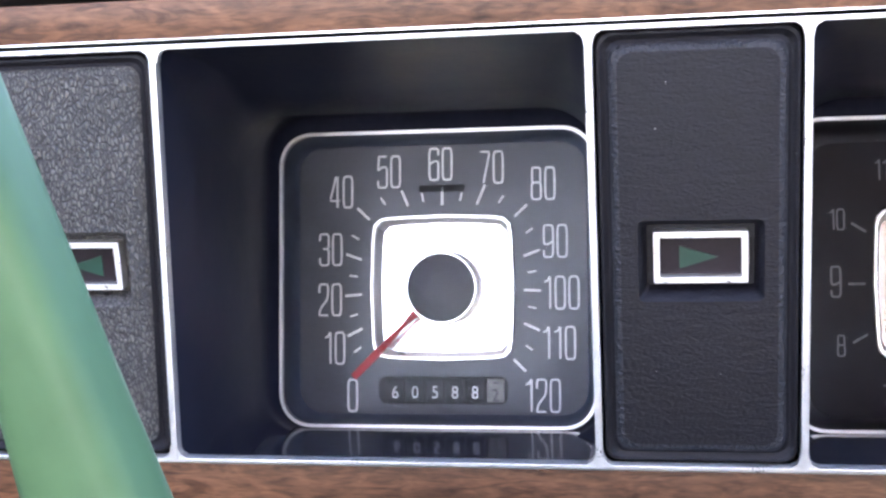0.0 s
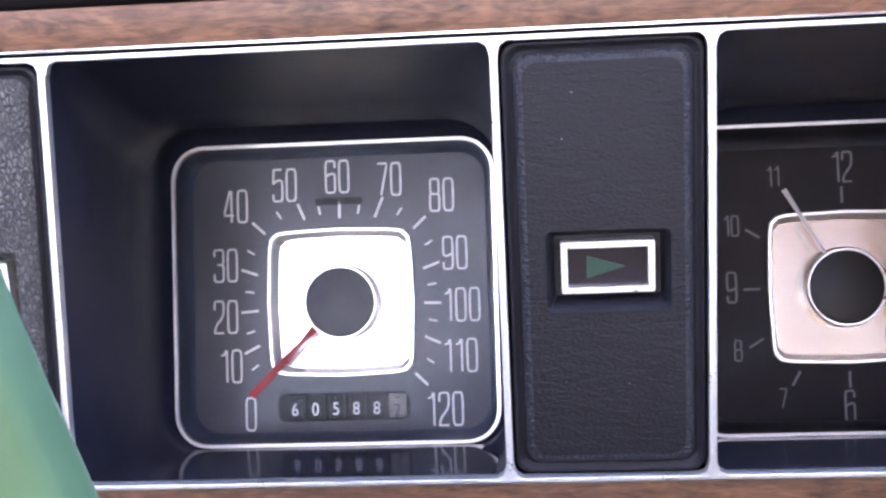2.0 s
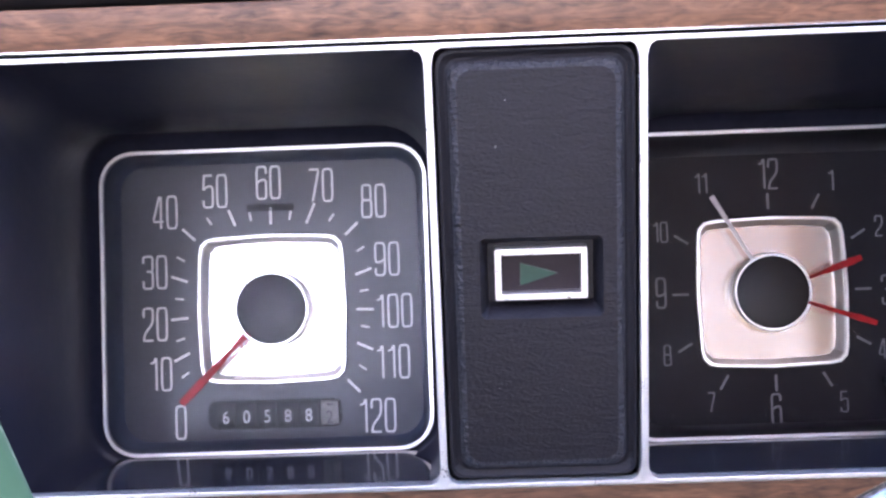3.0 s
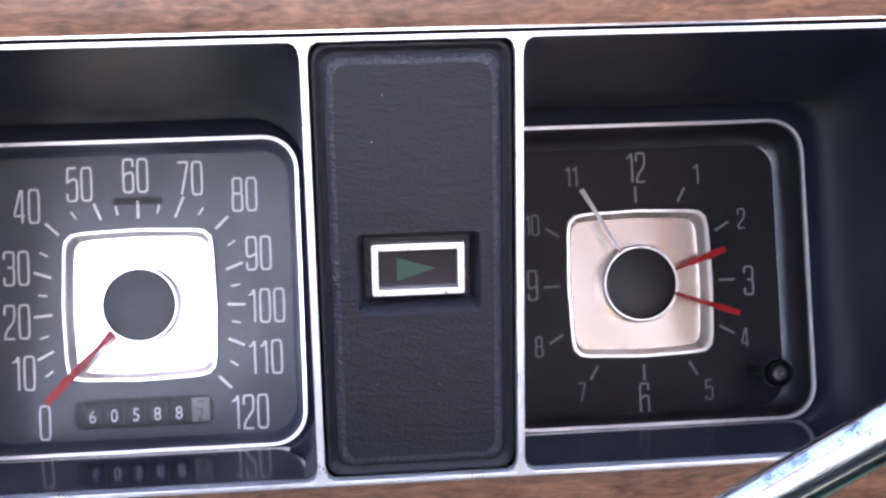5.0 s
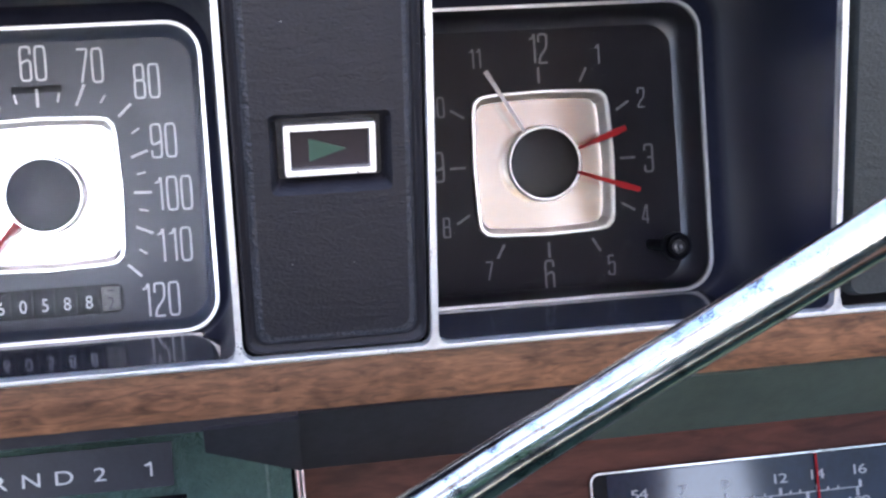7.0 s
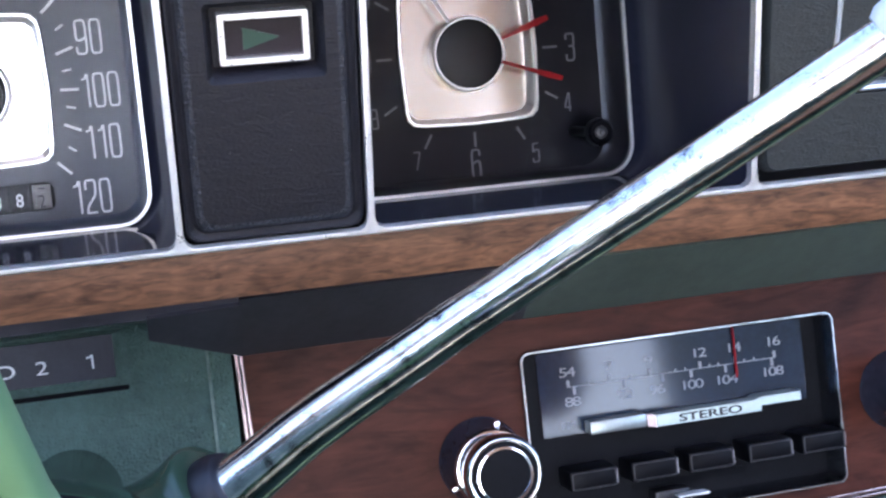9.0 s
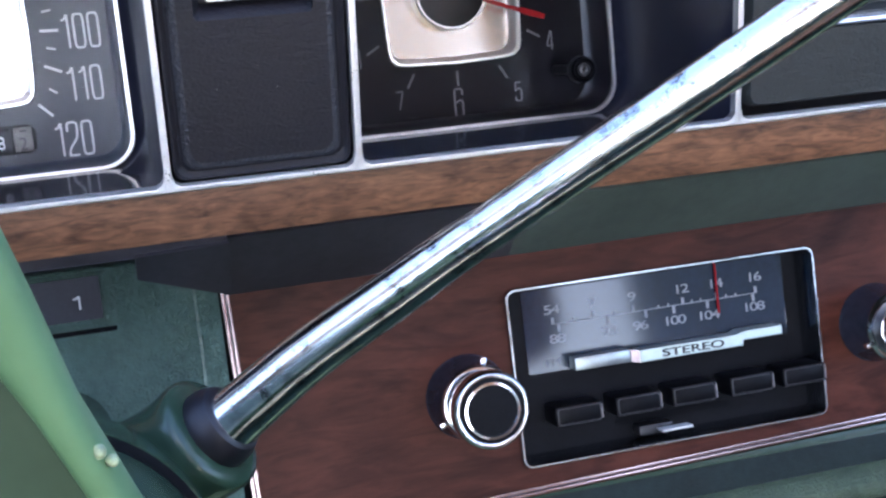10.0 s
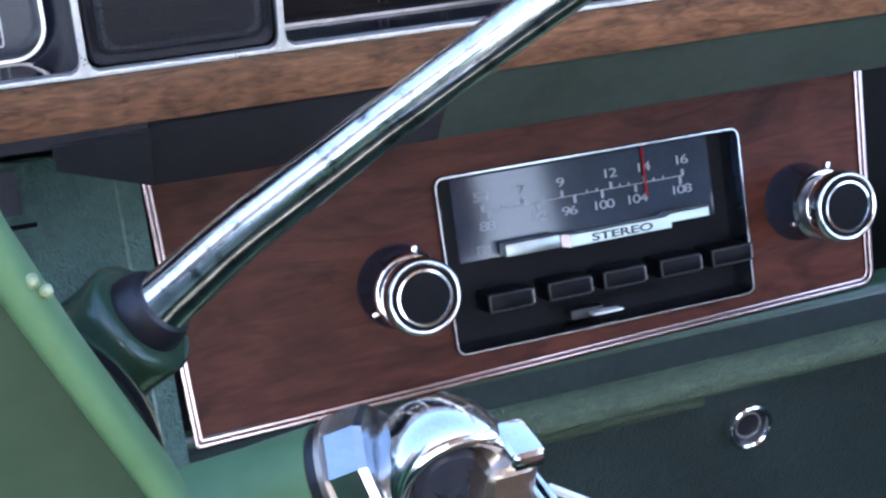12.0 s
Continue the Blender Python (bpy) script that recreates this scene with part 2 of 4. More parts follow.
GREEN_GRAIN = material("green_grained_plastic", (0.080, 0.138, 0.111), 0.34, 0, 0.25, 40, bump=1.0, bump_scale=850, depth=0.0022)
GREEN_PALE = material("pale_green_plastic", (0.16, 0.22, 0.18), 0.4, 0, 0.3, 300, bump=0.8, bump_scale=900)
GREEN = material("green_painted_plastic", (0.027, 0.055, 0.034), 0.15, 0, 0.12, 30, bump=0.03, bump_scale=500, rough_vary=0.08)
GREEN_WHEEL = material("green_wheel_plastic", (0.100, 0.186, 0.084), 0.4, 0, 0.12, 25, bump=0.03, bump_scale=400, rough_vary=0.1, spec=0.35)
CHIP = material("bared_plastic", (0.27, 0.32, 0.18), 0.3, 0, 0.3, 900, bump=0.2, bump_scale=1500)
# Darker copy of GREEN_WHEEL, with the spoke's shade put into its colour.
GREEN_SHADED = material("shaded_green_wheel", (0.046, 0.074, 0.043), 0.4, 0, 0.15, 25, bump=0.03, bump_scale=400, rough_vary=0.1, spec=0.25)
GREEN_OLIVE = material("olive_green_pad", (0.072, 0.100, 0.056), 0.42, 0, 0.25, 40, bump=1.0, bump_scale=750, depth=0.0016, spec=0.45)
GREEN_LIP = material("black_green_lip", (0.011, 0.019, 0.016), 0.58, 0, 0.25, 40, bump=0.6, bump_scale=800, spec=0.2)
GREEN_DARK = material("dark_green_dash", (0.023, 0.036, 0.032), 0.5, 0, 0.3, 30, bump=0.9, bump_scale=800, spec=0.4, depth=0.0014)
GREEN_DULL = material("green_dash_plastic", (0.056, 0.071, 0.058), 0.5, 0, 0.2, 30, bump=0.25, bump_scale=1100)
RUBBER = material("black_rubber", (0.012, 0.011, 0.015), 0.4, 0, 0.2, 80, bump=0.05, bump_scale=600)
BAR_GREY = material("satin_grey_bar", (0.52, 0.60, 0.57), 0.3, 0.8, 0.06, 120, bump=0.03, bump_scale=800)
BAR_END = material("dull_grey_bar", (0.36, 0.41, 0.41), 0.3, 0.8, 0.1, 120)
QUADRANT = material("quadrant_grey", (0.030, 0.031, 0.040), 0.5, 0, 0.15, 100, bump=0.05, bump_scale=600, spec=0.3)
FACE_BLACK = material("matt_black_face", (0.0045, 0.0045, 0.006), 0.5, 0, 0.2, 70, bump=0.05, bump_scale=800, spec=0.1)
BUTTON = material("black_button", (0.005, 0.005, 0.0065), 0.3, 0, 0.2, 70, bump=0.04, bump_scale=800, spec=0.09)
DISC_BLACK = material("black_disc", (0.014, 0.013, 0.018), 0.45, 0, 0.15, 120, spec=0.2)
LENS_DARK = material("smoked_lens", (0.022, 0.016, 0.018), 0.3, 0, 0.1, 100, spec=0.2)
ARROW = material("green_arrow", (0.012, 0.052, 0.032), 0.35, 0, 0.1, 200)
GLASS = glass_material("clear_lens", 0.10, 1.15)
BRASS = material("worn_brass", (0.50, 0.40, 0.32), 0.26, 1.0, 0.15, 120, rough_vary=0.2)
WHITE = material("white_plastic", (0.7, 0.7, 0.68), 0.4, 0, 0.06, 200)
RADIO_FACE = material("radio_face", (0.011, 0.019, 0.036), 0.075, 0, 0.2, 60, spec=0.6)
TEXT_DIM = material("radio_lettering", (0.26, 0.27, 0.29), 0.5, 0, 0.1, 300)
HEADLINER = material("headliner", (0.36, 0.275, 0.235), 0.9, 0, 0.1, 8, bump=0.3, bump_scale=200)
SEAT = material("green_seat_vinyl", (0.035, 0.055, 0.045), 0.45, 0, 0.2, 10, bump=0.4, bump_scale=250)
# Tan chosen to be mirrored in the clock plate and radio glass.
BEIGE = material("tan_mirrored_cover", (0.32, 0.155, 0.085), 0.8, 0, 0.12, 10, bump=0.3, bump_scale=250)
CARPET = material("green_carpet", (0.03, 0.06, 0.04), 0.95, 0, 0.3, 60, bump=0.8, bump_scale=500)
ASPHALT = material("concrete", (0.52, 0.50, 0.47), 0.9, 0, 0.3, 4, bump=0.5, bump_scale=60)


# ---- builders ----
def thing(name, m, label, category, group="", kind=""):
    ob = new(name)
    ob.empty_display_size = 0.01
    ob.matrix_world = m
    return tagged(ob, label, category, group, kind)


def finish(bm, name, mat, angle=32.0):
    bmesh.ops.recalc_face_normals(bm, faces=bm.faces)
    me = bpy.data.meshes.new(name)
    bm.to_mesh(me)
    bm.free()
    me.shade_smooth()
    me.set_sharp_from_angle(angle=radians(angle))
    me.materials.append(mat)
    return me


def part(name, bm, mat, parent=None, label="", m=None, angle=32.0):
    """Links a bmesh (or a ready mesh) as one object under a thing or a part."""
    me = finish(bm, name, mat, angle) if isinstance(bm, bmesh.types.BMesh) else bm
    ob = new(name, me)
    if parent:
        ob.parent = parent
    if m is not None:
        ob.matrix_local = m
    if label:
        ob["label"] = label
    return ob


def rrect(w, h, r, n=6, cx=0.0, cz=0.0):
    return quad([(cx - w / 2, cz - h / 2), (cx + w / 2, cz - h / 2), (cx + w / 2, cz + h / 2), (cx - w / 2, cz + h / 2)], r, n)


def quad(c, r, n=6):
    """Rounded outline of any four corners, counter-clockwise, as (x, z) points."""
    out = []
    radii = r if isinstance(r, tuple) else (r,) * 4
    for i, r in enumerate(radii):
        p, a, b = Vector(c[i]), Vector(c[i - 1]), Vector(c[(i + 1) % 4])
        s, e = p + (a - p).normalized() * r, p + (b - p).normalized() * r
        for k in range(n + 1):
            t = k / n
            q = s * (1 - t) ** 2 + p * 2 * t * (1 - t) * 1.0 + e * t ** 2
            circ = p + ((s - p) * (1 - math.sin(t * math.pi / 2)) + (e - p) * (1 - math.cos(t * math.pi / 2)))
            out.append(tuple((q + circ * 3) / 4))
    return out


def squircle(a, p=6.0, n=64, b=None):
    out = []
    for k in range(n):
        t = 2 * math.pi * k / n
        c, s = math.cos(t), math.sin(t)
        r = 1 / (abs(c) ** p + abs(s) ** p) ** (1 / p)
        out.append((a * r * c, (b or a) * r * s))
    return out


def bowed(a, n=72, p=13.0, bow=0.035):
    """A square outline of half width a with bowed sides and small round corners."""
    out = []
    for k in range(n):
        t = 2 * math.pi * (k + 0.5) / n
        c, s = math.cos(t), math.sin(t)
        r = a / (abs(c) ** p + abs(s) ** p) ** (1 / p) * (1 - bow * min(abs(c), abs(s)) / max(abs(c), abs(s)))
        out.append((r * c, r * s))
    return out


def loft(rings, cap_first=False, cap_last=False, bm=None, closed=False):
    """Rings of 3D points with one count, joined by quads."""
    bm = bm or bmesh.new()
    vs = [[bm.verts.new(p) for p in ring] for ring in rings]
    pairs = list(zip(vs, vs[1:])) + ([(vs[-1], vs[0])] if closed else [])
    for a, b in pairs:
        for i in range(len(a)):
            j = (i + 1) % len(a)
            bm.faces.new((a[i], a[j], b[j], b[i]))
    if cap_first:
        bm.faces.new(vs[0])
    if cap_last:
        bm.faces.new(list(reversed(vs[-1])))
    return bm


def at_y(pts, y):
    return [(x, y, z) for x, z in pts]


def plate(pts, y0, y1, bevel=0.0, small=None):
    """A slab with the outline pts, from y0 (front) to y1 (back); small is the outline of its bevelled front."""
    rings = [at_y(small, y0), at_y(pts, y0 + bevel)] if small else [at_y(pts, y0)]
    return loft(rings + [at_y(pts, y1)], True, True)


def ring_frame(outer, inner, y0, y1, mid=None):
    """A frame between two outlines, from y0 (front) to y1; mid: a crowned ridge at that y."""
    rings = [at_y(outer, y1), at_y(outer, y0)]
    if mid is not None:
        rings.append([((a[0] + b[0]) / 2, mid, (a[1] + b[1]) / 2) for a, b in zip(outer, inner)])
    return loft(rings + [at_y(inner, y0), at_y(inner, y1)], closed=True)


def box(x0, x1, y0, y1, z0, z1, bevel=0.0, seg=2):
    bm = bmesh.new()
    bmesh.ops.create_cube(bm, size=1)
    for v in bm.verts:
        v.co = ((x0 + x1) / 2 + v.co.x * (x1 - x0), (y0 + y1) / 2 + v.co.y * (y1 - y0), (z0 + z1) / 2 + v.co.z * (z1 - z0))
    if bevel:
        bmesh.ops.bevel(bm, geom=bm.edges[:], offset=bevel, segments=seg, affect="EDGES", profile=0.6)
    return bm


def lathe(profile, n=40):
    """Profile of (radius, y) turned round the y axis."""
    rings = [[(r * math.cos(2 * math.pi * k / n), y, r * math.sin(2 * math.pi * k / n)) for k in range(n)] for r, y in profile]
    return loft(rings, profile[0][0] > 1e-6, profile[-1][0] > 1e-6)


def smooth_path(pts, times=2):
    pts = [Vector(p) for p in pts]
    for _ in range(times):
        out = [pts[0]]
        for a, b in zip(pts, pts[1:]):
            out += [a * 0.75 + b * 0.25, a * 0.25 + b * 0.75]
        pts = out + [pts[-1]]
    return pts


def tube(pts, radii, n=20):
    """A round bar along pts; radii by position."""
    rings = []
    for i, p in enumerate(pts):
        d = (pts[min(i + 1, len(pts) - 1)] - pts[max(i - 1, 0)]).normalized()
        side = d.cross(Vector((0, 0, 1))).normalized()
        up = side.cross(d)
        r = radii(i / (len(pts) - 1)) if callable(radii) else radii
        rings.append([p + side * r * math.cos(2 * math.pi * k / n) + up * r * math.sin(2 * math.pi * k / n) for k in range(n)])
    return loft(rings, True, True)


def prism_x(profile, x0, x1):
    """A profile of (y, z) points drawn out along x."""
    return loft([[(x0, y, z) for y, z in profile], [(x1, y, z) for y, z in profile]], True, True)


def ribbon(path, width, y=0.0, depth=0.0002, bm=None, closed=False):
    """A flat painted stroke along (x, z) points, facing the front."""
    bm = bm or bmesh.new()
    p = [Vector(q) for q in path]
    n, rows = len(p), []
    for i in range(n):
        a, b = (p[i - 1], p[(i + 1) % n]) if closed else (p[max(i - 1, 0)], p[min(i + 1, n - 1)])
        d = (b - a).normalized()
        w = Vector((-d.y, d.x)) * width / 2
        l, r = p[i] + w, p[i] - w
        rows.append([bm.verts.new((l.x, y, l.y)), bm.verts.new((r.x, y, r.y)), bm.verts.new((r.x, y + depth, r.y)), bm.verts.new((l.x, y + depth, l.y))])
    pairs = list(zip(rows, rows[1:])) + ([(rows[-1], rows[0])] if closed else [])
    for a, b in pairs:
        for k in range(4):
            bm.faces.new((a[k], a[(k + 1) % 4], b[(k + 1) % 4], b[k]))
    if not closed:
        bm.faces.new(rows[0])
        bm.faces.new(list(reversed(rows[-1])))
    return bm


# strokes of the narrow dial numerals in a cell 1 wide and 1 high: (closed, rounded, points)
OVAL = [(0.5, 1), (0, 1), (0, 0.5), (0, 0), (0.5, 0), (1, 0), (1, 0.5), (1, 1)]
STROKES = {
    "0": [(True, True, OVAL)],
    "1": [(False, False, [(0.0, 0.84), (0.35, 0.87), (0.55, 1.0), (0.62, 1.0), (0.62, 0.0)])],
    "2": [(False, True, [(0, 0.72), (0, 1), (0.5, 1), (1, 1), (1, 0.68), (0.9, 0.5), (0.1, 0.22), (0, 0.0), (0.0, 0.0), (1, 0)])],
    "3": [(False, True, [(0, 0.78), (0, 1), (0.5, 1), (1, 1), (1, 0.75), (1, 0.53), (0.35, 0.53)]), (False, True, [(0.35, 0.53), (1, 0.53), (1, 0.3), (1, 0), (0.5, 0), (0, 0), (0, 0.24)])],
    "4": [(False, False, [(0.78, 0.0), (0.78, 1.0), (0.62, 1.0), (0.0, 0.30), (0.0, 0.22), (1.05, 0.22)])],
    "5": [(False, True, [(0.95, 1), (0.08, 1), (0.08, 1), (0.0, 0.55), (0.0, 0.55), (0.4, 0.66), (1, 0.66), (1, 0.35), (1, 0), (0.5, 0), (0, 0), (0, 0.22)])],
    "6": [(False, True, [(1, 0.78), (1, 1), (0.5, 1), (0, 1), (0, 0.5), (0, 0), (0.5, 0), (1, 0), (1, 0.3), (1, 0.6), (0.5, 0.6), (0.02, 0.5)])],
    "7": [(False, False, [(0.0, 1.0), (1.0, 1.0), (1.0, 0.92), (0.35, 0.0)])],
    "8": [(True, True, [(0.5, 1), (0.05, 1), (0.05, 0.76), (0.05, 0.53), (0.5, 0.53), (0.95, 0.53), (0.95, 0.76), (0.95, 1)]), (True, True, [(0.5, 0.53), (0, 0.53), (0, 0.26), (0, 0), (0.5, 0), (1, 0), (1, 0.26), (1, 0.53)])],
    "9": [(False, True, [(0, 0.22), (0, 0), (0.5, 0), (1, 0), (1, 0.5), (1, 1), (0.5, 1), (0, 1), (0, 0.7), (0, 0.4), (0.5, 0.4), (0.98, 0.5)])],
}


def numeral(text, height, width, stroke, gap):
    """The narrow dial numerals, centred on the origin of the dial's plane."""
    bm = bmesh.new()
    adv = [(0.72 if c == "1" else 1.0) * width for c in text]
    x = -(sum(adv) + gap * (len(text) - 1)) / 2
    for c, a in zip(text, adv):
        for closed, rounded, pts in STROKES[c]:
            q = [Vector((x + px * width, (pz - 0.5) * height)) for px, pz in pts]
            if rounded and closed:
                for _ in range(2):
                    q = [u * s + v * (1 - s) for u, v in zip(q, q[1:] + q[:1]) for s in (0.75, 0.25)]
            elif rounded:
                q = smooth_path(q, 2)
                q = [u for i, u in enumerate(q) if i == 0 or (u - q[i - 1]).length > 1e-6]
            ribbon(q, stroke, closed=closed, bm=bm)
        x += a + gap
    return bm


def lettering(text, height, squeeze=1.0, depth=0.0002, bold=0.0):
    """Built-in font as a mesh in the x-z plane, centred, facing the front."""
    cu = bpy.data.curves.new("lettering", "FONT")
    cu.body, cu.size, cu.align_x, cu.align_y = text, 1.0, "CENTER", "CENTER"
    cu.extrude, cu.offset = 0.01, bold
    ob = bpy.data.objects.new("lettering", cu)
    me = bpy.data.meshes.new_from_object(ob)
    bpy.data.objects.remove(ob)
    zs = [v.co.y for v in me.vertices]
    xs = [v.co.x for v in me.vertices]
    s = height / (max(zs) - min(zs))
    cz, cx = (max(zs) + min(zs)) / 2, (max(xs) + min(xs)) / 2
    for v in me.vertices:
        v.co = ((v.co.x - cx) * s * squeeze, -v.co.z / 0.02 * depth, (v.co.y - cz) * s)
    return me


def lettered(text, height, mat, parent, m, squeeze=1.0, name="letter", label="", bold=0.0):
    me = lettering(text, height, squeeze, 0.0002, bold)
    me.materials.append(mat)
    return part(name, me, mat, parent, label, m)


def wpart(name, bm, mat, parent, label="", angle=32.0):
    """As part(), for a bmesh drawn in world coordinates under a top-level thing."""
    bm.transform(parent.matrix_basis.inverted())
    return part(name, bm, mat, parent, label, None, angle)


IDENT = Matrix.Identity(4)
TOP, LEAN = 0.1315, 16.0          # top of the bright grid; the dials' backward lean in degrees

# ---- car body round the camera: unseen, added to shape light and reflections ----
def slab(name, bm, mat, label, category):
    ob = part(name, bm, mat)
    return tagged(ob, label, category, kind="structure")


def flat(x0, x1, y0, y1, z0, z1):
    return box(x0, x1, y0, y1, z0, z1)


# Out of view; pale so that the chrome mirrors it white.
slab("ground", flat(-400, 400, -400, 400, -1.25, -1.2), ASPHALT, "unseen pale concrete ground added for bright reflections", "ground")
slab("floor", flat(-0.72, 1.15, -2.4, 0.5, -0.80, -0.76), CARPET, "green carpeted car floor", "floor")
# Short roof out of view; keeps the sun off the dash.
slab("ceiling", flat(-0.70, 1.10, -1.5, -0.70, 0.70, 0.73), HEADLINER, "unseen tan headliner added to block the sun", "ceiling")
slab("door_1", flat(-0.70, -0.66, -2.4, 0.5, -0.80, 0.16), SEAT, "green vinyl car door below an open window", "door")
slab("door_2", flat(1.06, 1.10, -2.4, 0.5, -0.80, 0.06), SEAT, "green vinyl car door below an open window", "door")
# Out of view; added to cut light from the left window.
slab("pillar_1", flat(-0.70, -0.66, -0.50, -0.28, 0.06, 0.73), HEADLINER, "unseen broad tan pillar added to shape the side light", "pillar")
slab("pillar_2", flat(-0.70, -0.66, -1.5, -1.3, 0.06, 0.70), HEADLINER, "tan rear pillar of the car", "pillar")
slab("pillar_3", prism_x([(0.42, 0.06), (0.30, 0.06), (-0.76, 0.70), (-0.70, 0.73)], 1.06, 1.10), HEADLINER, "tan windscreen pillar of the car", "pillar")
# Out of view; widened to darken the right of the radio glass.
slab("pillar_4", flat(1.06, 1.10, -2.05, -1.3, 0.06, 0.70), SEAT, "unseen dark pillar added for the radio glass reflection", "pillar")
slab("wall_rear", flat(-0.70, 1.10, -2.45, -2.40, -0.80, -0.62), SEAT, "green rear bulkhead of the car", "wall")
slab("wall_front", flat(-0.70, 1.10, 0.42, 0.46, -0.80, 0.16), BLACK, "dark firewall behind the dashboard", "wall")
slab("cowl", flat(-0.70, 1.10, 0.17, 0.42, 0.15, 0.165), PAD, "black dashboard top under the windscreen", "trim")
# Seat out of view; its backrest height darkens the lever's reflection.
seat = thing("unseen_seat", pose(-0.1, -1.0, -0.76), "unseen green driver seat added for dark reflections", "seat")
wpart("seat_cushion", box(-0.6, 0.28, -1.05, -0.5, -0.75, -0.42, 0.05, 3), SEAT, seat)
wpart("backrest", box(-0.6, 0.28, -1.2, -1.02, -0.6, -0.04, 0.05, 3), SEAT, seat)
# Tan seat and headrest, out of view, added to be mirrored.
seat2 = thing("unseen_seat", pose(0.6, -1.0, -0.76), "unseen tan passenger seat added for warm reflections", "seat")
wpart("seat_cushion", box(0.30, 1.0, -1.05, -0.5, -0.75, -0.42, 0.05, 3), BEIGE, seat2)
wpart("backrest", box(0.30, 1.0, -1.2, -1.02, -0.5, 0.08, 0.05, 3), BEIGE, seat2)
wpart("headrest", box(0.20, 0.555, -1.18, -1.05, 0.12, 0.67, 0.05, 3), BEIGE, seat2)
wpart("headrest_post", box(0.43, 0.46, -1.12, -1.10, 0.06, 0.36, 0.004, 1), CHROME, seat2, "chrome post")

# ---- bright grid of the instrument panel ----
XL_T, XL_B, XR_T, XR_B = -0.1290, -0.1357, 0.1860, 0.1935
grid = thing("instrument_grid", pose(0.03, 0, 0), "worn chrome frame dividing the instrument panel", "panel frame")


def bar_between(a, b, w, y0, y1):
    """A crowned chrome rib from a to b in the panel's plane."""
    a, b = Vector(a), Vector(b)
    d = (b - a).normalized()
    s = Vector((-d.y, d.x))
    prof = [(-w / 2, y1), (-w / 2, y0 + w * 0.16), (-w * 0.45, y0 + w * 0.03), (-w * 0.33, y0), (w * 0.33, y0), (w * 0.45, y0 + w * 0.03), (w / 2, y0 + w * 0.16), (w / 2, y1)]
    rings = [[(p.x + s.x * k, y, p.y + s.y * k) for k, y in prof] for p in (a, b)]
    return loft(rings, True, True)


BARS = [((XL_T, TOP), (XL_B, 0)), ((0, TOP), (0, 0)), ((0.06, TOP), (0.06, 0)), ((XR_T, TOP), (XR_B, 0))]
for a, b in BARS:
    wpart("upright", bar_between(a, b, 0.0022, -0.0022, 0.0014), CHROME_WORN, grid)
    for (x, z), s in ((a, -1), (b, 1)):
        for side in (-1, 1):
            tri = [(x, z), (x + side * 0.0038, z), (x + side * 0.0036, z + s * 0.0011), (x + side * 0.0022, z + s * 0.0018), (x + side * 0.0015, z + s * 0.0030), (x + side * 0.0012, z + s * 0.0048), (x, z + s * 0.0048)]
            if side * s < 0:
                tri.reverse()
            wpart("gusset", plate(tri, -0.0019, 0.0012), CHROME_WORN, grid)
for z, w in ((TOP - 0.0003, 0.0014), (0.0, 0.0016)):
    wpart("rail", bar_between((-0.42, z), (0.60, z), w, -0.0020, 0.0014), CHROME_WORN, grid)
wpart("bead", bar_between((-0.42, TOP + 0.0018), (0.60, TOP + 0.0018), 0.0009, -0.0012, 0.006), CHROME, grid)

# ---- walnut trim, pad above ----
trim_top = thing("wood_trim", pose(0.1, 0, 0.14), "walnut veneer strip above the instruments", "trim")
wpart("veneer", box(-0.42, 0.60, -0.0006, 0.008, TOP + 0.0021, 0.1452, 0.0006), WOOD, trim_top)
trim_low = thing("wood_trim", pose(0.1, 0, -0.01), "walnut veneer strip below the instruments", "trim")
wpart("veneer", box(-0.42, 0.60, 0.0005, 0.0045, -0.0186, -0.0018, 0.0008), WOOD, trim_low)
pad = thing("dash_pad", pose(0.1, 0.1, 0.15), "black padded dashboard hood", "dashboard")
wpart("cushion", prism_x([(0.012, 0.1450), (0.004, 0.1462), (-0.001, 0.150), (0.000, 0.160), (0.012, 0.168), (0.10, 0.176), (0.18, 0.172), (0.18, 0.150)], -0.45, 1.1), PAD, pad)
back = thing("dash_shell", pose(0.1, 0.2, 0.0), "black shell behind the dashboard", "dashboard")
wpart("body", box(-0.65, 1.08, 0.165, 0.17, -0.30, 0.155), BLACK, back)
wpart("side_shell", box(-0.65, -0.42, 0.0, 0.01, -0.02, 0.15), PAD, back)
wpart("side_shell", box(0.60, 1.08, 0.0, 0.01, -0.02, 0.15), PAD, back)


# ---- dials ----
def dial_pose(cx):
    return pose(cx, 0.1274, 0.0220, -LEAN, 0, 0)


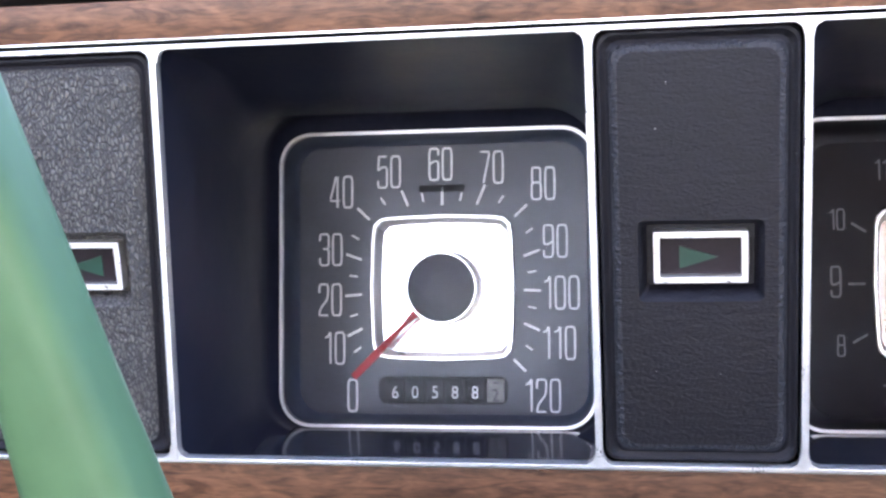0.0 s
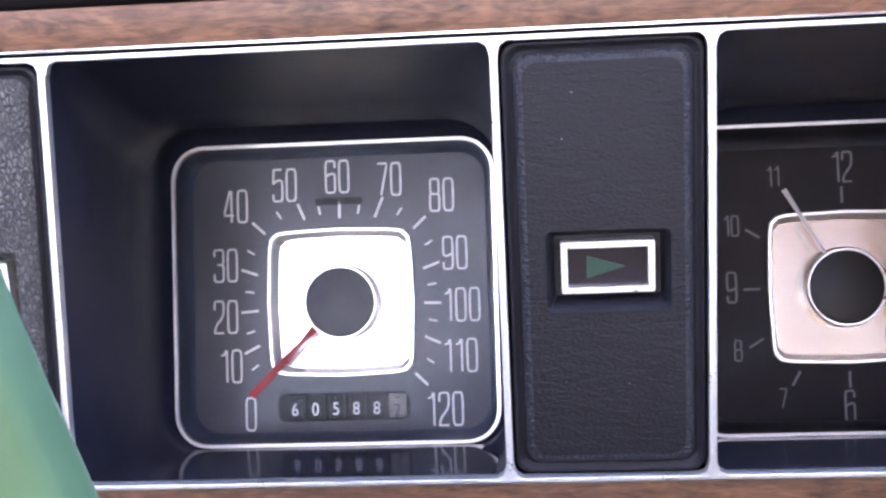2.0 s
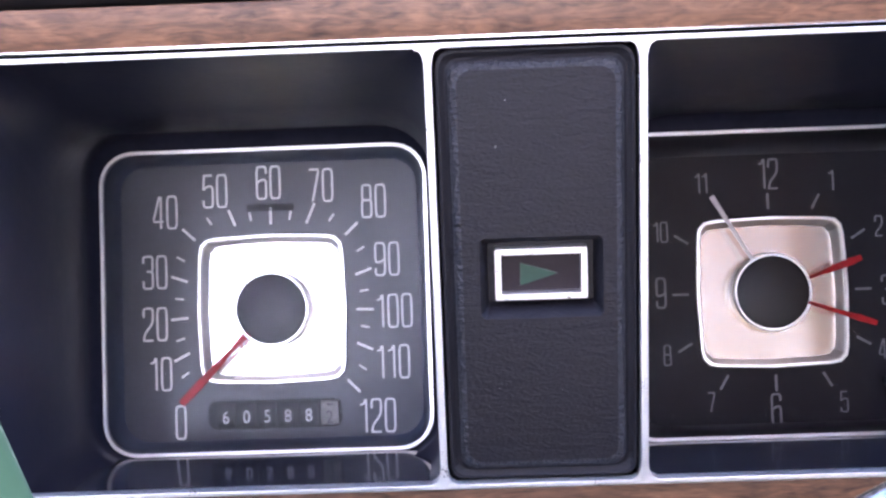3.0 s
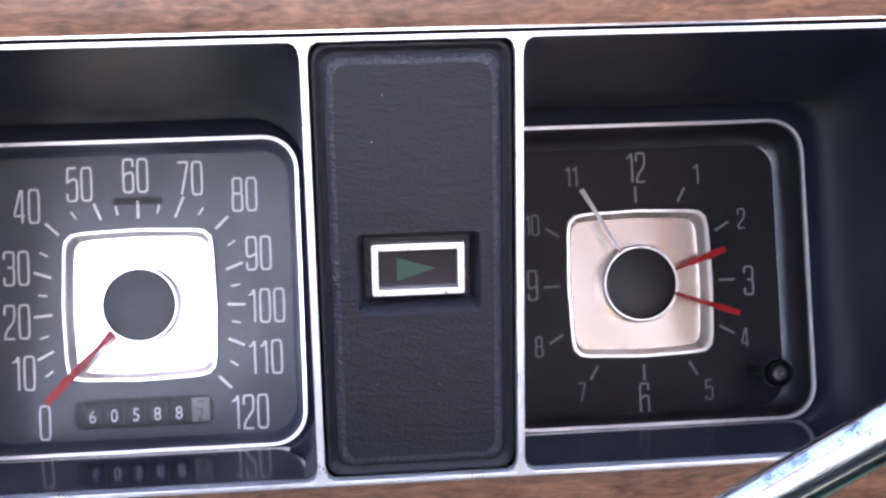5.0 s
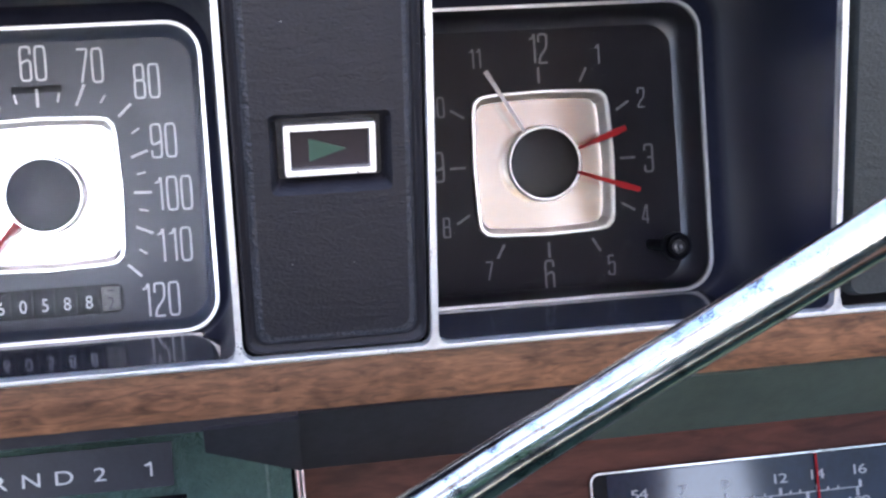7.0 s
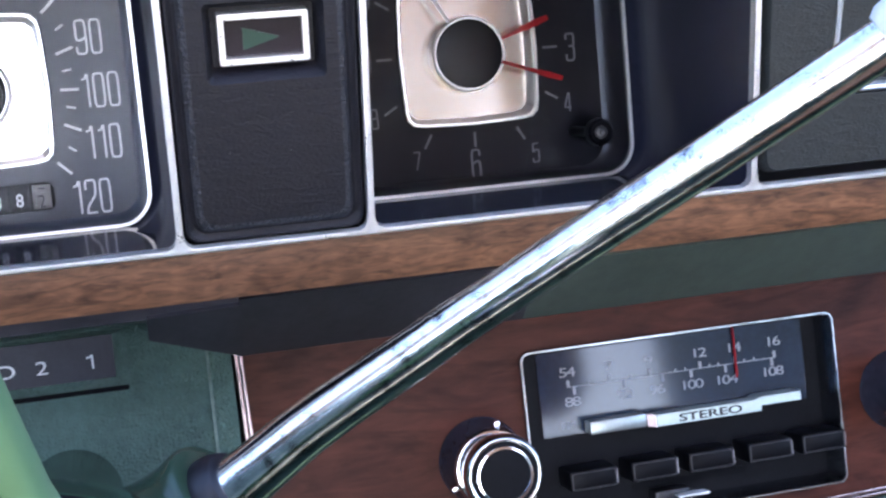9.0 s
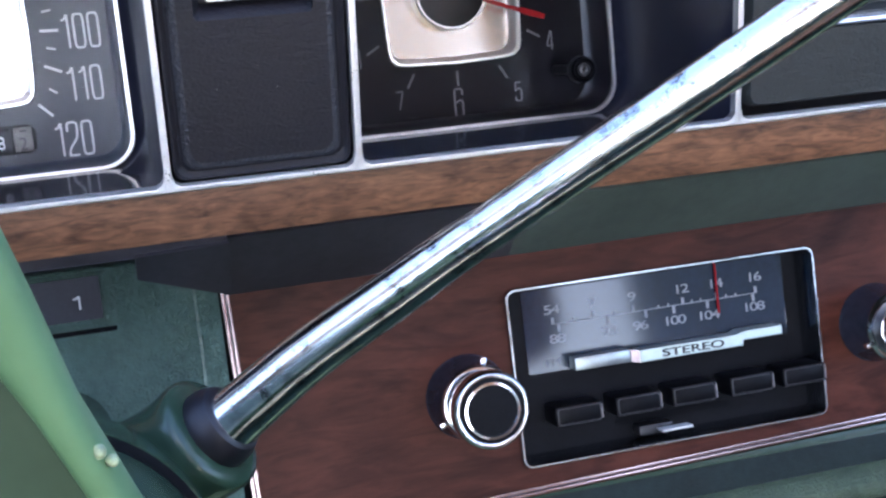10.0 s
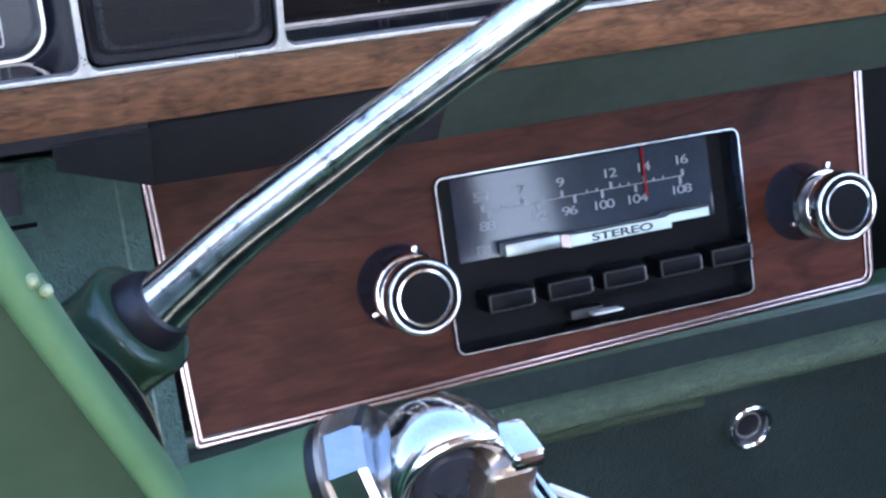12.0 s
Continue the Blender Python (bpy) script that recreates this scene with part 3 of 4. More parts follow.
def housing(owner, front, wx, mat_well, spread):
    """Deep glossy box from the grid back to the window, with the window's bright frame, well and glass."""
    inv = owner.matrix_basis.inverted()
    wm = pose(wx, 0.1145, 0.0292, -LEAN, 0, 0)
    w, h, r = 0.1272, 0.1182, 0.0135

    def placed(pts, y, m):
        return [inv @ (m @ Vector((x, y, z))) for x, z in pts]
    big = rrect(w + 0.0075, h + 0.0085, r + 0.006, 8, 0, 0.0018)
    rings = []
    for y, k, r0 in ((0.0012, 0.0, 0.0025), (0.006, 0.05, 0.006), (0.016, 0.14, 0.011), (0.034, 0.32, 0.015), (0.056, 0.56, 0.018), (0.078, 0.80, 0.020)):
        f = quad(front, r0, 8)
        rings.append(placed([(p[0] * (1 - k) + (q[0] + wx) * k, p[1] * (1 - k) + (q[1] + 0.0270) * k) for p, q in zip(f, big)], y, IDENT))
    rings.append(placed(rrect(w + 0.0085, h + 0.0100, r + 0.006, 8, 0, 0.0022), -0.012, wm))
    rings.append(placed(rrect(w + 0.0080, h + 0.0090, r + 0.005, 8, 0, 0.0022), -0.006, wm))
    rings.append(placed(rrect(w + 0.0062, h + 0.0070, r + 0.004, 8, 0, 0.0020), -0.0022, wm))
    rings.append(placed(rrect(w + 0.0030, h + 0.0034, r + 0.002, 8, 0, 0.0008), -0.0004, wm))
    rings.append(placed(rrect(w + 0.001, h + 0.001, r, 8), 0.0005, wm))
    part("housing", loft(rings), WALL_BLACK, owner, "black recess walls", angle=70)
    (xa, _), (xb, _), _, _ = front
    tray = [(xa + 0.001, 0.0075, -0.0135), (xb - 0.001, 0.0075, -0.0135), (wx + w / 2 + 0.001, 0.0945, -0.0268), (wx - w / 2 - 0.001, 0.0945, -0.0268)]
    tray = loft([tray, [(x, y, z - 0.0006) for x, y, z in tray]], True, True)
    wpart("tray", tray, TRAY, owner, "glossy black recess floor")
    fr = ring_frame(rrect(w, h, r, 8), rrect(w - 0.0026, h - 0.0026, r - 0.0013, 8), -0.0012, 0.003)
    part("window_frame", fr, FRAME_CHROME, owner, "chrome window frame", m=inv @ wm)
    cove = [(0.0010, 0.0013), (0.0040, 0.0015), (0.0070, 0.0019), (0.0098, 0.0026), (0.0118, 0.0034), (0.0128, 0.0044)]
    well = []
    for y, d in cove:
        wide, low = 0.0013 + (d - 0.0013) * spread, d
        well.append(at_y(rrect(w - 2 * wide, h - wide - low, r - d * 0.6, 8, 0, (low - wide) / 2), y))
    well = loft(well)
    part("well", well, mat_well, owner, "dark rounded window well", m=inv @ wm, angle=70)
    lens = plate(rrect(w - 0.0026, h - 0.0026, r - 0.0013, 8), -0.0006, 0.0008)
    g = part("lens", lens, GLASS, owner, "clear dial lens", m=inv @ wm, angle=5)
    g.visible_shadow = False
    return wm


def tick(a, ang, length, start, width=0.0011):
    """Two ends of a dial mark on the rounded-square ring."""
    t = radians(ang)
    c, s = math.cos(t), math.sin(t)
    r = a / (abs(c) ** 5 + abs(s) ** 5) ** 0.2 + start
    return [(r * c, r * s), ((r + length) * c, (r + length) * s)]


def plaque(owner, mat_plate, label):
    """Bowed bright plate sunk behind the dial's face inside a chrome rim."""
    part("plate_rim", loft([at_y(bowed(0.0298), 0.0005), at_y(bowed(0.0298), -0.0008), at_y(bowed(0.0295), -0.0012), at_y(bowed(0.0287), -0.0012), at_y(bowed(0.0285), -0.0008), at_y(bowed(0.0284), 0.0008)]), FRAME_CHROME, owner, "chrome rim")
    part("rim_wall", loft([at_y(bowed(0.0284), 0.0008), at_y(bowed(0.0267), 0.0072)]), RIM_GREY, owner, "grey inner rim wall")
    part("plate", plate(bowed(0.0269), 0.0070, 0.0080), mat_plate, owner, label)


def hub(owner, r, mat):
    m = pose(0, 0, -0.0002)
    part("hub_side", lathe([(r + 0.0013, 0.0069), (r + 0.0013, -0.0010)], 56), HUB_SIDE, owner, "dull grey hub side", m)
    part("hub_ring", lathe([(r + 0.0013, -0.0010), (r + 0.0010, -0.0022), (r + 0.0006, -0.0026), (r + 0.0001, -0.0026), (r - 0.0003, -0.0018)], 56), FRAME_CHROME, owner, "bright hub ring", m)
    part("hub", lathe([(r - 0.0002, 0.0), (r - 0.0002, -0.0022), (r - 0.0010, -0.0026), (0.0, -0.0027)], 56), mat, owner, "charcoal hub disc", m)


def dial_face(owner, cx, mat, label):
    """Charcoal dial with a square hole for the plate."""
    part("dial_face", ring_frame(rrect(0.1235, 0.1150, 0.010, 6, cx, 0.0035), rrect(0.0570, 0.0570, 0.0062, 6), 0.0, 0.001), mat, owner, label)


def pointer(name, owner, mat, ang, r0, r1, widths, y=-0.0016, label=""):
    """A flat hand along the angle with widths at its quarters."""
    t = radians(ang)
    c, s = math.cos(t), math.sin(t)
    k = len(widths)
    left, right = [], []
    for i, w in enumerate(widths):
        r = r0 + (r1 - r0) * i / (k - 1)
        left.append((r * c - s * w / 2, r * s + c * w / 2))
        right.append((r * c + s * w / 2, r * s - c * w / 2))
    return part(name, plate(right + left[::-1], y - 0.0008, y), mat, owner, label)


speedo = thing("speedometer", dial_pose(-0.0697), "square speedometer reading zero in a deep black recess", "speedometer")
housing(speedo, [(XL_B + 0.0002, -0.0160), (-0.0008, -0.0160), (-0.0008, TOP - 0.0008), (XL_T + 0.001, TOP - 0.0008)], -0.0699, WELL, 1.0)
ODO = rrect(0.0530, 0.0112, 0.0034, 5, 0.0003, -0.0417)
dial_face(speedo, 0.0, DIAL, "charcoal dial face")
plaque(speedo, SATIN, "bright satin plate")
hub(speedo, 0.0139, HUB)
# angles of the marks from 5 to 120
MARKS = (215.7, 206.6, 197.0, 184.6, 172.4, 160.8, 150.0, 137.0, 124.4, 112.6, 102.0, 89.5, 77.6, 66.5, 55.3, 43.4, 32.1, 20.2, 9.2, -2.3, -12.8, -23.8, -34.6, -44.9)
for k, ang in enumerate(MARKS):
    if k % 2:
        part("tick_mark", ribbon(tick(0.0335, ang, 0.0088 if k == 13 else 0.0070, 0.0), 0.0011, -0.0003), PAINT, speedo)
    else:
        part("tick_mark", ribbon(tick(0.0343, ang, 0.0036, 0.0008), 0.0008, -0.0003), PAINT, speedo)
NUMS = [(0, -0.0374, -0.0440), (10, -0.0450, -0.0247), (20, -0.0469, -0.0048), (30, -0.0466, 0.0159), (40, -0.0420, 0.0397), (50, -0.0218, 0.0476), (60, -0.0003, 0.0503), (70, 0.0207, 0.0485), (80, 0.0416, 0.0415), (90, 0.0463, 0.0182), (100, 0.0486, -0.0025), (110, 0.0475, -0.0226), (120, 0.0408, -0.0436)]
for v, x, z in NUMS:
    part("numeral", numeral(str(v), 0.0128, 0.0037, 0.00085, 0.0018), PAINT, speedo, "pale numeral %d" % v, pose(x, -0.0003, z))
part("warning_slot", plate(rrect(0.0188, 0.0027, 0.0004, 3, 0.0002, 0.0404), -0.0003, 0.0), ODO_BLACK, speedo, "dark warning lamp slot")
pointer("needle", speedo, RED, 225.0, 0.0136, 0.0517, (0.0034, 0.0018, 0.0030, 0.0032, 0.0028), label="red needle pointing at zero")
odo = part("odometer", loft([at_y(ODO, -0.0006), at_y(ODO, -0.0002), at_y(rrect(0.0514, 0.0098, 0.0028, 5, 0.0003, -0.0417), -0.0002)], False, True), ODO_BLACK, speedo, "odometer window reading 60588")
DRUM = [(-0.0003 - 0.0016 * math.cos(radians(a)), -0.0417 + 0.0047 * math.sin(radians(a))) for a in range(-80, 81, 20)]
for i, ch in enumerate("605882"):
    x = -0.0191 + i * 0.00820
    white = i == 5
    drum = part("number_drum", prism_x(DRUM + [(0.0004, DRUM[-1][1]), (0.0004, DRUM[0][1])], x - 0.0034, x + 0.0034), GREY_DRUM if white else DRUM_BLACK, odo, "pale beige drum" if white else "black drum")
    lettered(ch, 0.0050, BLACK if white else PAINT, drum, pose(x, -0.0021, -0.0424 if not white else -0.0434), 0.85, "digit")
    if white:
        part("digit", box(x - 0.0010, x + 0.0014, -0.0017, -0.0012, -0.0388, -0.0381), BLACK, drum)

clock = thing("clock", dial_pose(0.1280), "square dashboard clock with red pointers in a black recess", "clock")
housing(clock, [(0.0608, -0.0160), (XR_B - 0.0002, -0.0160), (XR_T - 0.001, TOP - 0.0008), (0.0608, TOP - 0.0008)], 0.1290, CLOCK_WELL, 2.2)
dial_face(clock, 0.0010, CLOCK_DIAL, "dial face darkened in colour for duller reflections")
plaque(clock, WARM_SATIN, "satin aluminium plate")
hub(clock, 0.0143, CLOCK_HUB)
CLOCK_NUMS = [(12, 0.0006, 0.0466, 0.0116), (1, 0.0253, 0.0432, 0.0078), (2, 0.0430, 0.0245, 0.0078), (3, 0.0448, -0.0007, 0.0112), (4, 0.0421, -0.0238, 0.0078), (5, 0.0262, -0.0439, 0.0078), (6, -0.0004, -0.0462, 0.0120), (7, -0.0256, -0.0426, 0.0074), (8, -0.0420, -0.0237, 0.0078), (9, -0.0435, 0.0009, 0.0116), (10, -0.0428, 0.0249, 0.0078), (11, -0.0259, 0.0437, 0.0078)]
for v, x, z, h in CLOCK_NUMS:
    big = h > 0.01
    part("numeral", numeral(str(v), h, 0.0034 if big else 0.0026, 0.0008 if big else 0.0006, 0.0014 if big else 0.0010), PAINT_DIM, clock, "grey numeral %d" % v, pose(x, -0.0003, z))
for k in range(12):
    ang = 90 - 30 * k
    if k % 3:
        ang = {1: 62, 2: 32, 4: -30, 5: -60, 7: -120, 8: -149, 10: 148, 11: 119}[k]
    part("tick_mark", ribbon(tick(0.0326, ang, 0.0064, 0.0), 0.0009, -0.0003), PAINT_DIM, clock)
pointer("second_hand", clock, GREY_HAND, 120.3, 0.0142, 0.0444, (0.0012, 0.0014, 0.0016, 0.0020), label="grey hand")
pointer("hour_hand", clock, RED, 19.3, 0.0142, 0.0372, (0.0010, 0.0012, 0.0026, 0.0030, 0.0022), label="red hour hand")
pointer("minute_hand", clock, RED, -19.0, 0.0142, 0.0418, (0.0012, 0.0014, 0.0018, 0.0026, 0.0020), -0.0026, label="red minute hand")
kn = part("setting_knob", lathe([(0.0021, 0.0), (0.0021, -0.026), (0.0050, -0.0270), (0.0055, -0.0285), (0.0054, -0.0330), (0.0046, -0.0340), (0.0036, -0.0330), (0.0, -0.0330)], 32), BUTTON, clock, "black clock setting knob", m=pose(0.0437, 0, -0.0364))
part("knob_face", lathe([(0.0026, -0.0330), (0.0024, -0.0343), (0.0012, -0.0345), (0.0, -0.0339)], 24), GREY_DARK, kn)


# ---- padded panels with turn signal lamps ----
def lamp_panel(corners, lamp, mat, mat_edge, arrow, label):
    """Padded vinyl panel with a dished recess holding a chrome-framed signal lamp; lamp: (x0, x1, z0, z1) of the frame."""
    x0, x1, z0, z1 = lamp
    cx, cz, w, h = (x0 + x1) / 2, (z0 + z1) / 2, x1 - x0, z1 - z0
    owner = thing("signal_panel", pose(cx, 0.012, 0.002), label, "panel", "turn signal panels")

    def inset(d):
        a, b, c, e = corners
        return [(a[0] + d, a[1] + d), (b[0] - d, b[1] + d), (c[0] - d, c[1] - d), (e[0] + d, e[1] - d)]
    def ring(d, y):
        return at_y(quad(inset(d), 0.0045), y)
    border = [ring(0, 0.012), ring(0, 0.0014), ring(0.0005, 0.0004), ring(0.0012, 0.0002), ring(0.0019, 0.0010), ring(0.0027, 0.0013), ring(0.0036, 0.0006)]
    wpart("border", loft(border, True, False), VINYL, owner, "smooth black border", 40)
    # With VINYL_EDGE the edge's highlight comes painted in its colour.
    wpart("padding_edge", loft([ring(0.0036, 0.0006), ring(0.0042, -0.0004), ring(0.0050, -0.0009), ring(0.0060, -0.0011)]), mat_edge, owner, "grainy padded edge", 60)
    rings = [ring(0.0060, -0.0011), ring(0.0075, -0.0012), at_y(rrect(w + 0.0088, h + 0.0088, 0.0018, 6, cx, cz - 0.0004), -0.0012),
             at_y(rrect(w + 0.0068, h + 0.0060, 0.0014, 6, cx, cz - 0.0004), 0.0004), at_y(rrect(w + 0.0040, h + 0.0030, 0.0010, 6, cx, cz), 0.0060)]
    wpart("padding", loft(rings, False, True), mat, owner, "", 40)
    wpart("lamp_frame", ring_frame(rrect(w, h, 0.0006, 4, cx, cz), rrect(w - 0.0036, h - 0.0036, 0.0003, 4, cx, cz), 0.0018, 0.0065), LAMP_CHROME, owner, "worn chrome lamp frame")
    lens = wpart("lamp_lens", plate(rrect(w - 0.0034, h - 0.0034, 0.0003, 4, cx, cz), 0.0050, 0.0062), LENS_DARK, owner, "smoked dark lens")
    s = arrow
    ar = [(cx - s * 0.0060, cz - 0.0040), (cx + s * 0.0050, cz - 0.0006), (cx - s * 0.0060, cz + 0.0028)]
    wpart("arrow", plate(ar if s > 0 else ar[::-1], 0.0047, 0.0051), ARROW, owner, "dull green arrow")
    return owner


lamp_panel([(0.0017, 0.0014), (0.0583, 0.0014), (0.0583, 0.1300), (0.0017, 0.1300)], (0.0171, 0.0440, 0.0565, 0.0718), VINYL, VINYL_EDGE, 1, "black padded panel with a turn signal lamp")
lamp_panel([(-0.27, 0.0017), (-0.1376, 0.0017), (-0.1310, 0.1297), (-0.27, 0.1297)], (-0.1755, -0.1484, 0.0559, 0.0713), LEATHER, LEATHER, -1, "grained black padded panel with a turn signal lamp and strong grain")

# ---- switch panel past the clock ----
sw = thing("switch_panel", pose(0.26, 0.012, 0.002), "black padded panel with a chrome-framed switch opening", "panel")
SWC = [(0.1968, 0.0035), (0.42, 0.0035), (0.42, 0.1285), (0.1900, 0.1285)]
rings = [at_y(quad(SWC, 0.005), 0.012), at_y(quad(SWC, 0.005), 0.003), at_y(quad([(0.1985, 0.0052), (0.418, 0.0052), (0.418, 0.1268), (0.1917, 0.1268)], 0.005), -0.0008),
         at_y(rrect(0.158, 0.073, 0.006, 6, 0.298, 0.0665), -0.0008), at_y(rrect(0.156, 0.071, 0.005, 6, 0.298, 0.0665), 0.004), at_y(rrect(0.150, 0.066, 0.004, 6, 0.298, 0.0665), 0.0045), at_y(rrect(0.148, 0.064, 0.004, 6, 0.298, 0.0665), 0.030)]
wpart("padding", loft(rings, True, True), VINYL_GREY, sw, "", 40)
wpart("opening_frame", ring_frame(rrect(0.1560, 0.0715, 0.005, 6, 0.298, 0.0665), rrect(0.1525, 0.0680, 0.004, 6, 0.298, 0.0665), 0.0, 0.005, -0.0008), CHROME_WORN, sw, "thin chrome frame")


# ---- underside of the dashboard, column cover with the gear quadrant ----
under = thing("dash_underside", pose(0.2, 0.03, -0.04), "dull green sloping underside of the dashboard", "dashboard")
UP = [(0.003, -0.0205), (0.0193, -0.0480), (0.0203, -0.0494), (0.0218, -0.0496), (0.066, -0.0600), (0.066, -0.0560), (0.0070, -0.0185)]
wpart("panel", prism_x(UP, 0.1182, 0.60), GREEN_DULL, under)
# Left end of the same green panel, its shadow painted as black.
wpart("shadow_panel", prism_x(UP, 0.0165, 0.1180), DUCT_BLACK, under, "shaded end of the green underside, painted black")
block = thing("duct_block", pose(0.0, 0.02, -0.03), "black angular duct end under the wood strip", "duct")
front = [(0.0168, 0.0012, -0.0216), (0.0172, 0.0160, -0.0476), (-0.0130, 0.0078, -0.0333), (-0.0130, 0.0018, -0.0226)]
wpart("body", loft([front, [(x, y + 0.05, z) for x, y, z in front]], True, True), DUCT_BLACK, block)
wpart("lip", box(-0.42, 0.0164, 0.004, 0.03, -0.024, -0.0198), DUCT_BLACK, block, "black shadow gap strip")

COVER = pose(-0.035, 0.0470, -0.0578, -21.8, 0, 0)
cover = thing("column_cover", COVER, "grained green plastic dashboard panel with the gear quadrant", "panel")
q0, q1 = rrect(0.12405, 0.02305, 0.0008, 6, -0.04823, -0.00068), rrect(0.11705, 0.01545, 0.0006, 6, -0.04973, 0.00113)
outl = quad([(-0.40, -0.16), (0.0498, -0.16), (0.0498, 0.0122), (-0.40, 0.0122)], 0.003)
inn = quad([(-0.398, -0.16), (0.0414, -0.16), (0.0414, 0.0112), (-0.398, 0.0112)], 0.003)
part("panel", loft([at_y(outl, 0.02), at_y(outl, 0.0016), at_y(inn, 0.0), at_y(q0, 0.0), at_y(q1, 0.0042)], True, True), GREEN_GRAIN, cover, "", angle=40)
part("frame_strip", box(-0.1080, 0.0130, 0.0006, 0.0034, -0.0118, -0.0097), ODO_BLACK, cover, "black strip under the selector window")
part("quadrant", plate(q1, 0.0030, 0.0041), QUADRANT, cover, "dark gear selector window")
part("moulded_line", prism_x([(0.0006, -0.16), (-0.0004, -0.16), (-0.0010, -0.155), (-0.0010, 0.0100), (-0.0004, 0.0112), (0.0006, 0.0112)], 0.0408, 0.0418), GREEN_PALE, cover, "pale moulded line")
for ch, x in (("P", -0.0600), ("R", -0.0500), ("N", -0.0395), ("D", -0.0284), ("2", -0.0163)):
    lettered(ch, 0.0047, PAINT, cover, pose(x, 0.0028, -0.0002), 1.4, "letter", "pale selector letter")
part("letter", numeral("1", 0.0047, 0.0034, 0.0007, 0.001), PAINT, cover, "pale selector letter", pose(0.0003, 0.0027, -0.0002))

# ---- walnut radio panel ----
RAD = pose(0.1975, 0.0424, -0.1160, -21.6, 0, 0)
rp = thing("walnut_fascia", RAD, "reddish walnut radio panel with a chrome edge", "panel")
PO = quad([(-0.1782, -0.0512), (0.1302, -0.0446), (0.1338, 0.0560), (-0.1812, 0.0560)], (0.0014, 0.0062, 0.0014, 0.0014))
PI = quad([(-0.1749, -0.0478), (0.1268, -0.0414), (0.1304, 0.0560), (-0.1779, 0.0560)], (0.0008, 0.0036, 0.0008, 0.0008))
RC = (-0.0006, -0.0006)
part("veneer", ring_frame(PI, rrect(0.1364, 0.0710, 0.0024, 6, *RC), 0.0022, 0.010), WOOD_RED, rp)
part("outer_edge", ring_frame(PO, [(a[0] * 0.53 + b[0] * 0.47, a[1] * 0.53 + b[1] * 0.47) for a, b in zip(PO, PI)], 0.0002, 0.006, 0.0), TRIM_CHROME, rp, "chrome edge strip", angle=60)
part("inner_edge", ring_frame([(a[0] * 0.45 + b[0] * 0.55, a[1] * 0.45 + b[1] * 0.55) for a, b in zip(PO, PI)], PI, 0.0010, 0.006, 0.0008), TRIM_CHROME, rp, "chrome edge strip", angle=60)

# Solid black strip stands for the cover edge's shadow.
part("shadow_gap", box(-0.1870, -0.1790, 0.0050, 0.0090, -0.0530, 0.0560), ODO_BLACK, rp, "black strip painted as the shadow beside the edge strip")

radio = thing("radio", RAD, "push-button stereo radio in the walnut panel", "radio")
BO, BI = rrect(0.1386, 0.0734, 0.0044, 6, *RC), rrect(0.1360, 0.0708, 0.0031, 6, *RC)
part("bezel", loft([at_y(BO, 0.0025), at_y(BO, -0.0006), at_y(rrect(0.1381, 0.0729, 0.0042, 6, *RC), -0.0010), at_y(rrect(0.1366, 0.0714, 0.0034, 6, *RC), -0.0010), at_y(BI, -0.0002), at_y(rrect(0.1330, 0.0678, 0.0018, 6, *RC), 0.0115)]), BEZEL_CHROME, radio, "chrome bezel")
part("faceplate", plate(rrect(0.1334, 0.0682, 0.0018, 6, *RC), 0.0112, 0.016), FACE_BLACK, radio, "glossy black recess")
part("scale_glass", plate(rrect(0.1190, 0.0345, 0.0008, 4, -0.0005, 0.0158), 0.0100, 0.0111), RADIO_FACE, radio, "dark tuning scale")
for txt, x, z in (("54", -0.0474, 0.0203), ("7", -0.0293, 0.0203), ("9", -0.0115, 0.0205), ("12", 0.0112, 0.0207), ("14", 0.0270, 0.0208), ("16", 0.0454, 0.0211), ("88", -0.0460, 0.0080), ("92", -0.0230, 0.0080), ("96", -0.0088, 0.0080), ("100", 0.0068, 0.0079), ("104", 0.0225, 0.0078), ("108", 0.0440, 0.0084)):
    for k, ch in enumerate(txt):
        lettered(ch, 0.0038, TEXT_DIM, radio, pose(x + (k - (len(txt) - 1) / 2) * 0.0034, 0.0098, z + 0.0040), 1.55, "scale_digit", "pale digit of the tuning scale")
lettered("FM", 0.0030, TEXT_DIM, radio, pose(-0.0490, 0.0098, 0.0025), 1.2, "scale_letter", "pale band letters FM")
part("scale_line", box(-0.047, 0.0455, 0.0096, 0.0099, 0.0179, 0.0183), TEXT_DIM, radio)
for x in (-0.0474, -0.0293, -0.0115, 0.0112, 0.0270, 0.0454):
    part("scale_tick", box(x - 0.0006, x + 0.0006, 0.0094, 0.0099, 0.0181, 0.0209), TEXT_DIM, radio)
for x in (-0.0450, -0.0230, -0.0060, 0.0068, 0.0225, 0.0440):
    part("scale_tick", box(x - 0.0006, x + 0.0006, 0.0094, 0.0099, 0.0148, 0.0183), TEXT_DIM, radio)
for x in (-0.0385, -0.0200, 0.0000, 0.0045, 0.0155, 0.0195, 0.0315, 0.0360):
    part("scale_tick", box(x - 0.0003, x + 0.0003, 0.0095, 0.0099, 0.0181, 0.0194), TEXT_DIM, radio)
part("dial_pointer", box(0.0267, 0.0274, 0.0085, 0.0093, 0.0122, 0.0332), RED, radio, "red tuning pointer")
SB = [(-0.0142, -0.0021), (0.0330, -0.0021), (0.0332, 0.0003), (0.0515, 0.0003), (0.0515, 0.0043), (0.0330, 0.0043), (0.0300, 0.0031), (-0.0142, 0.0031)]
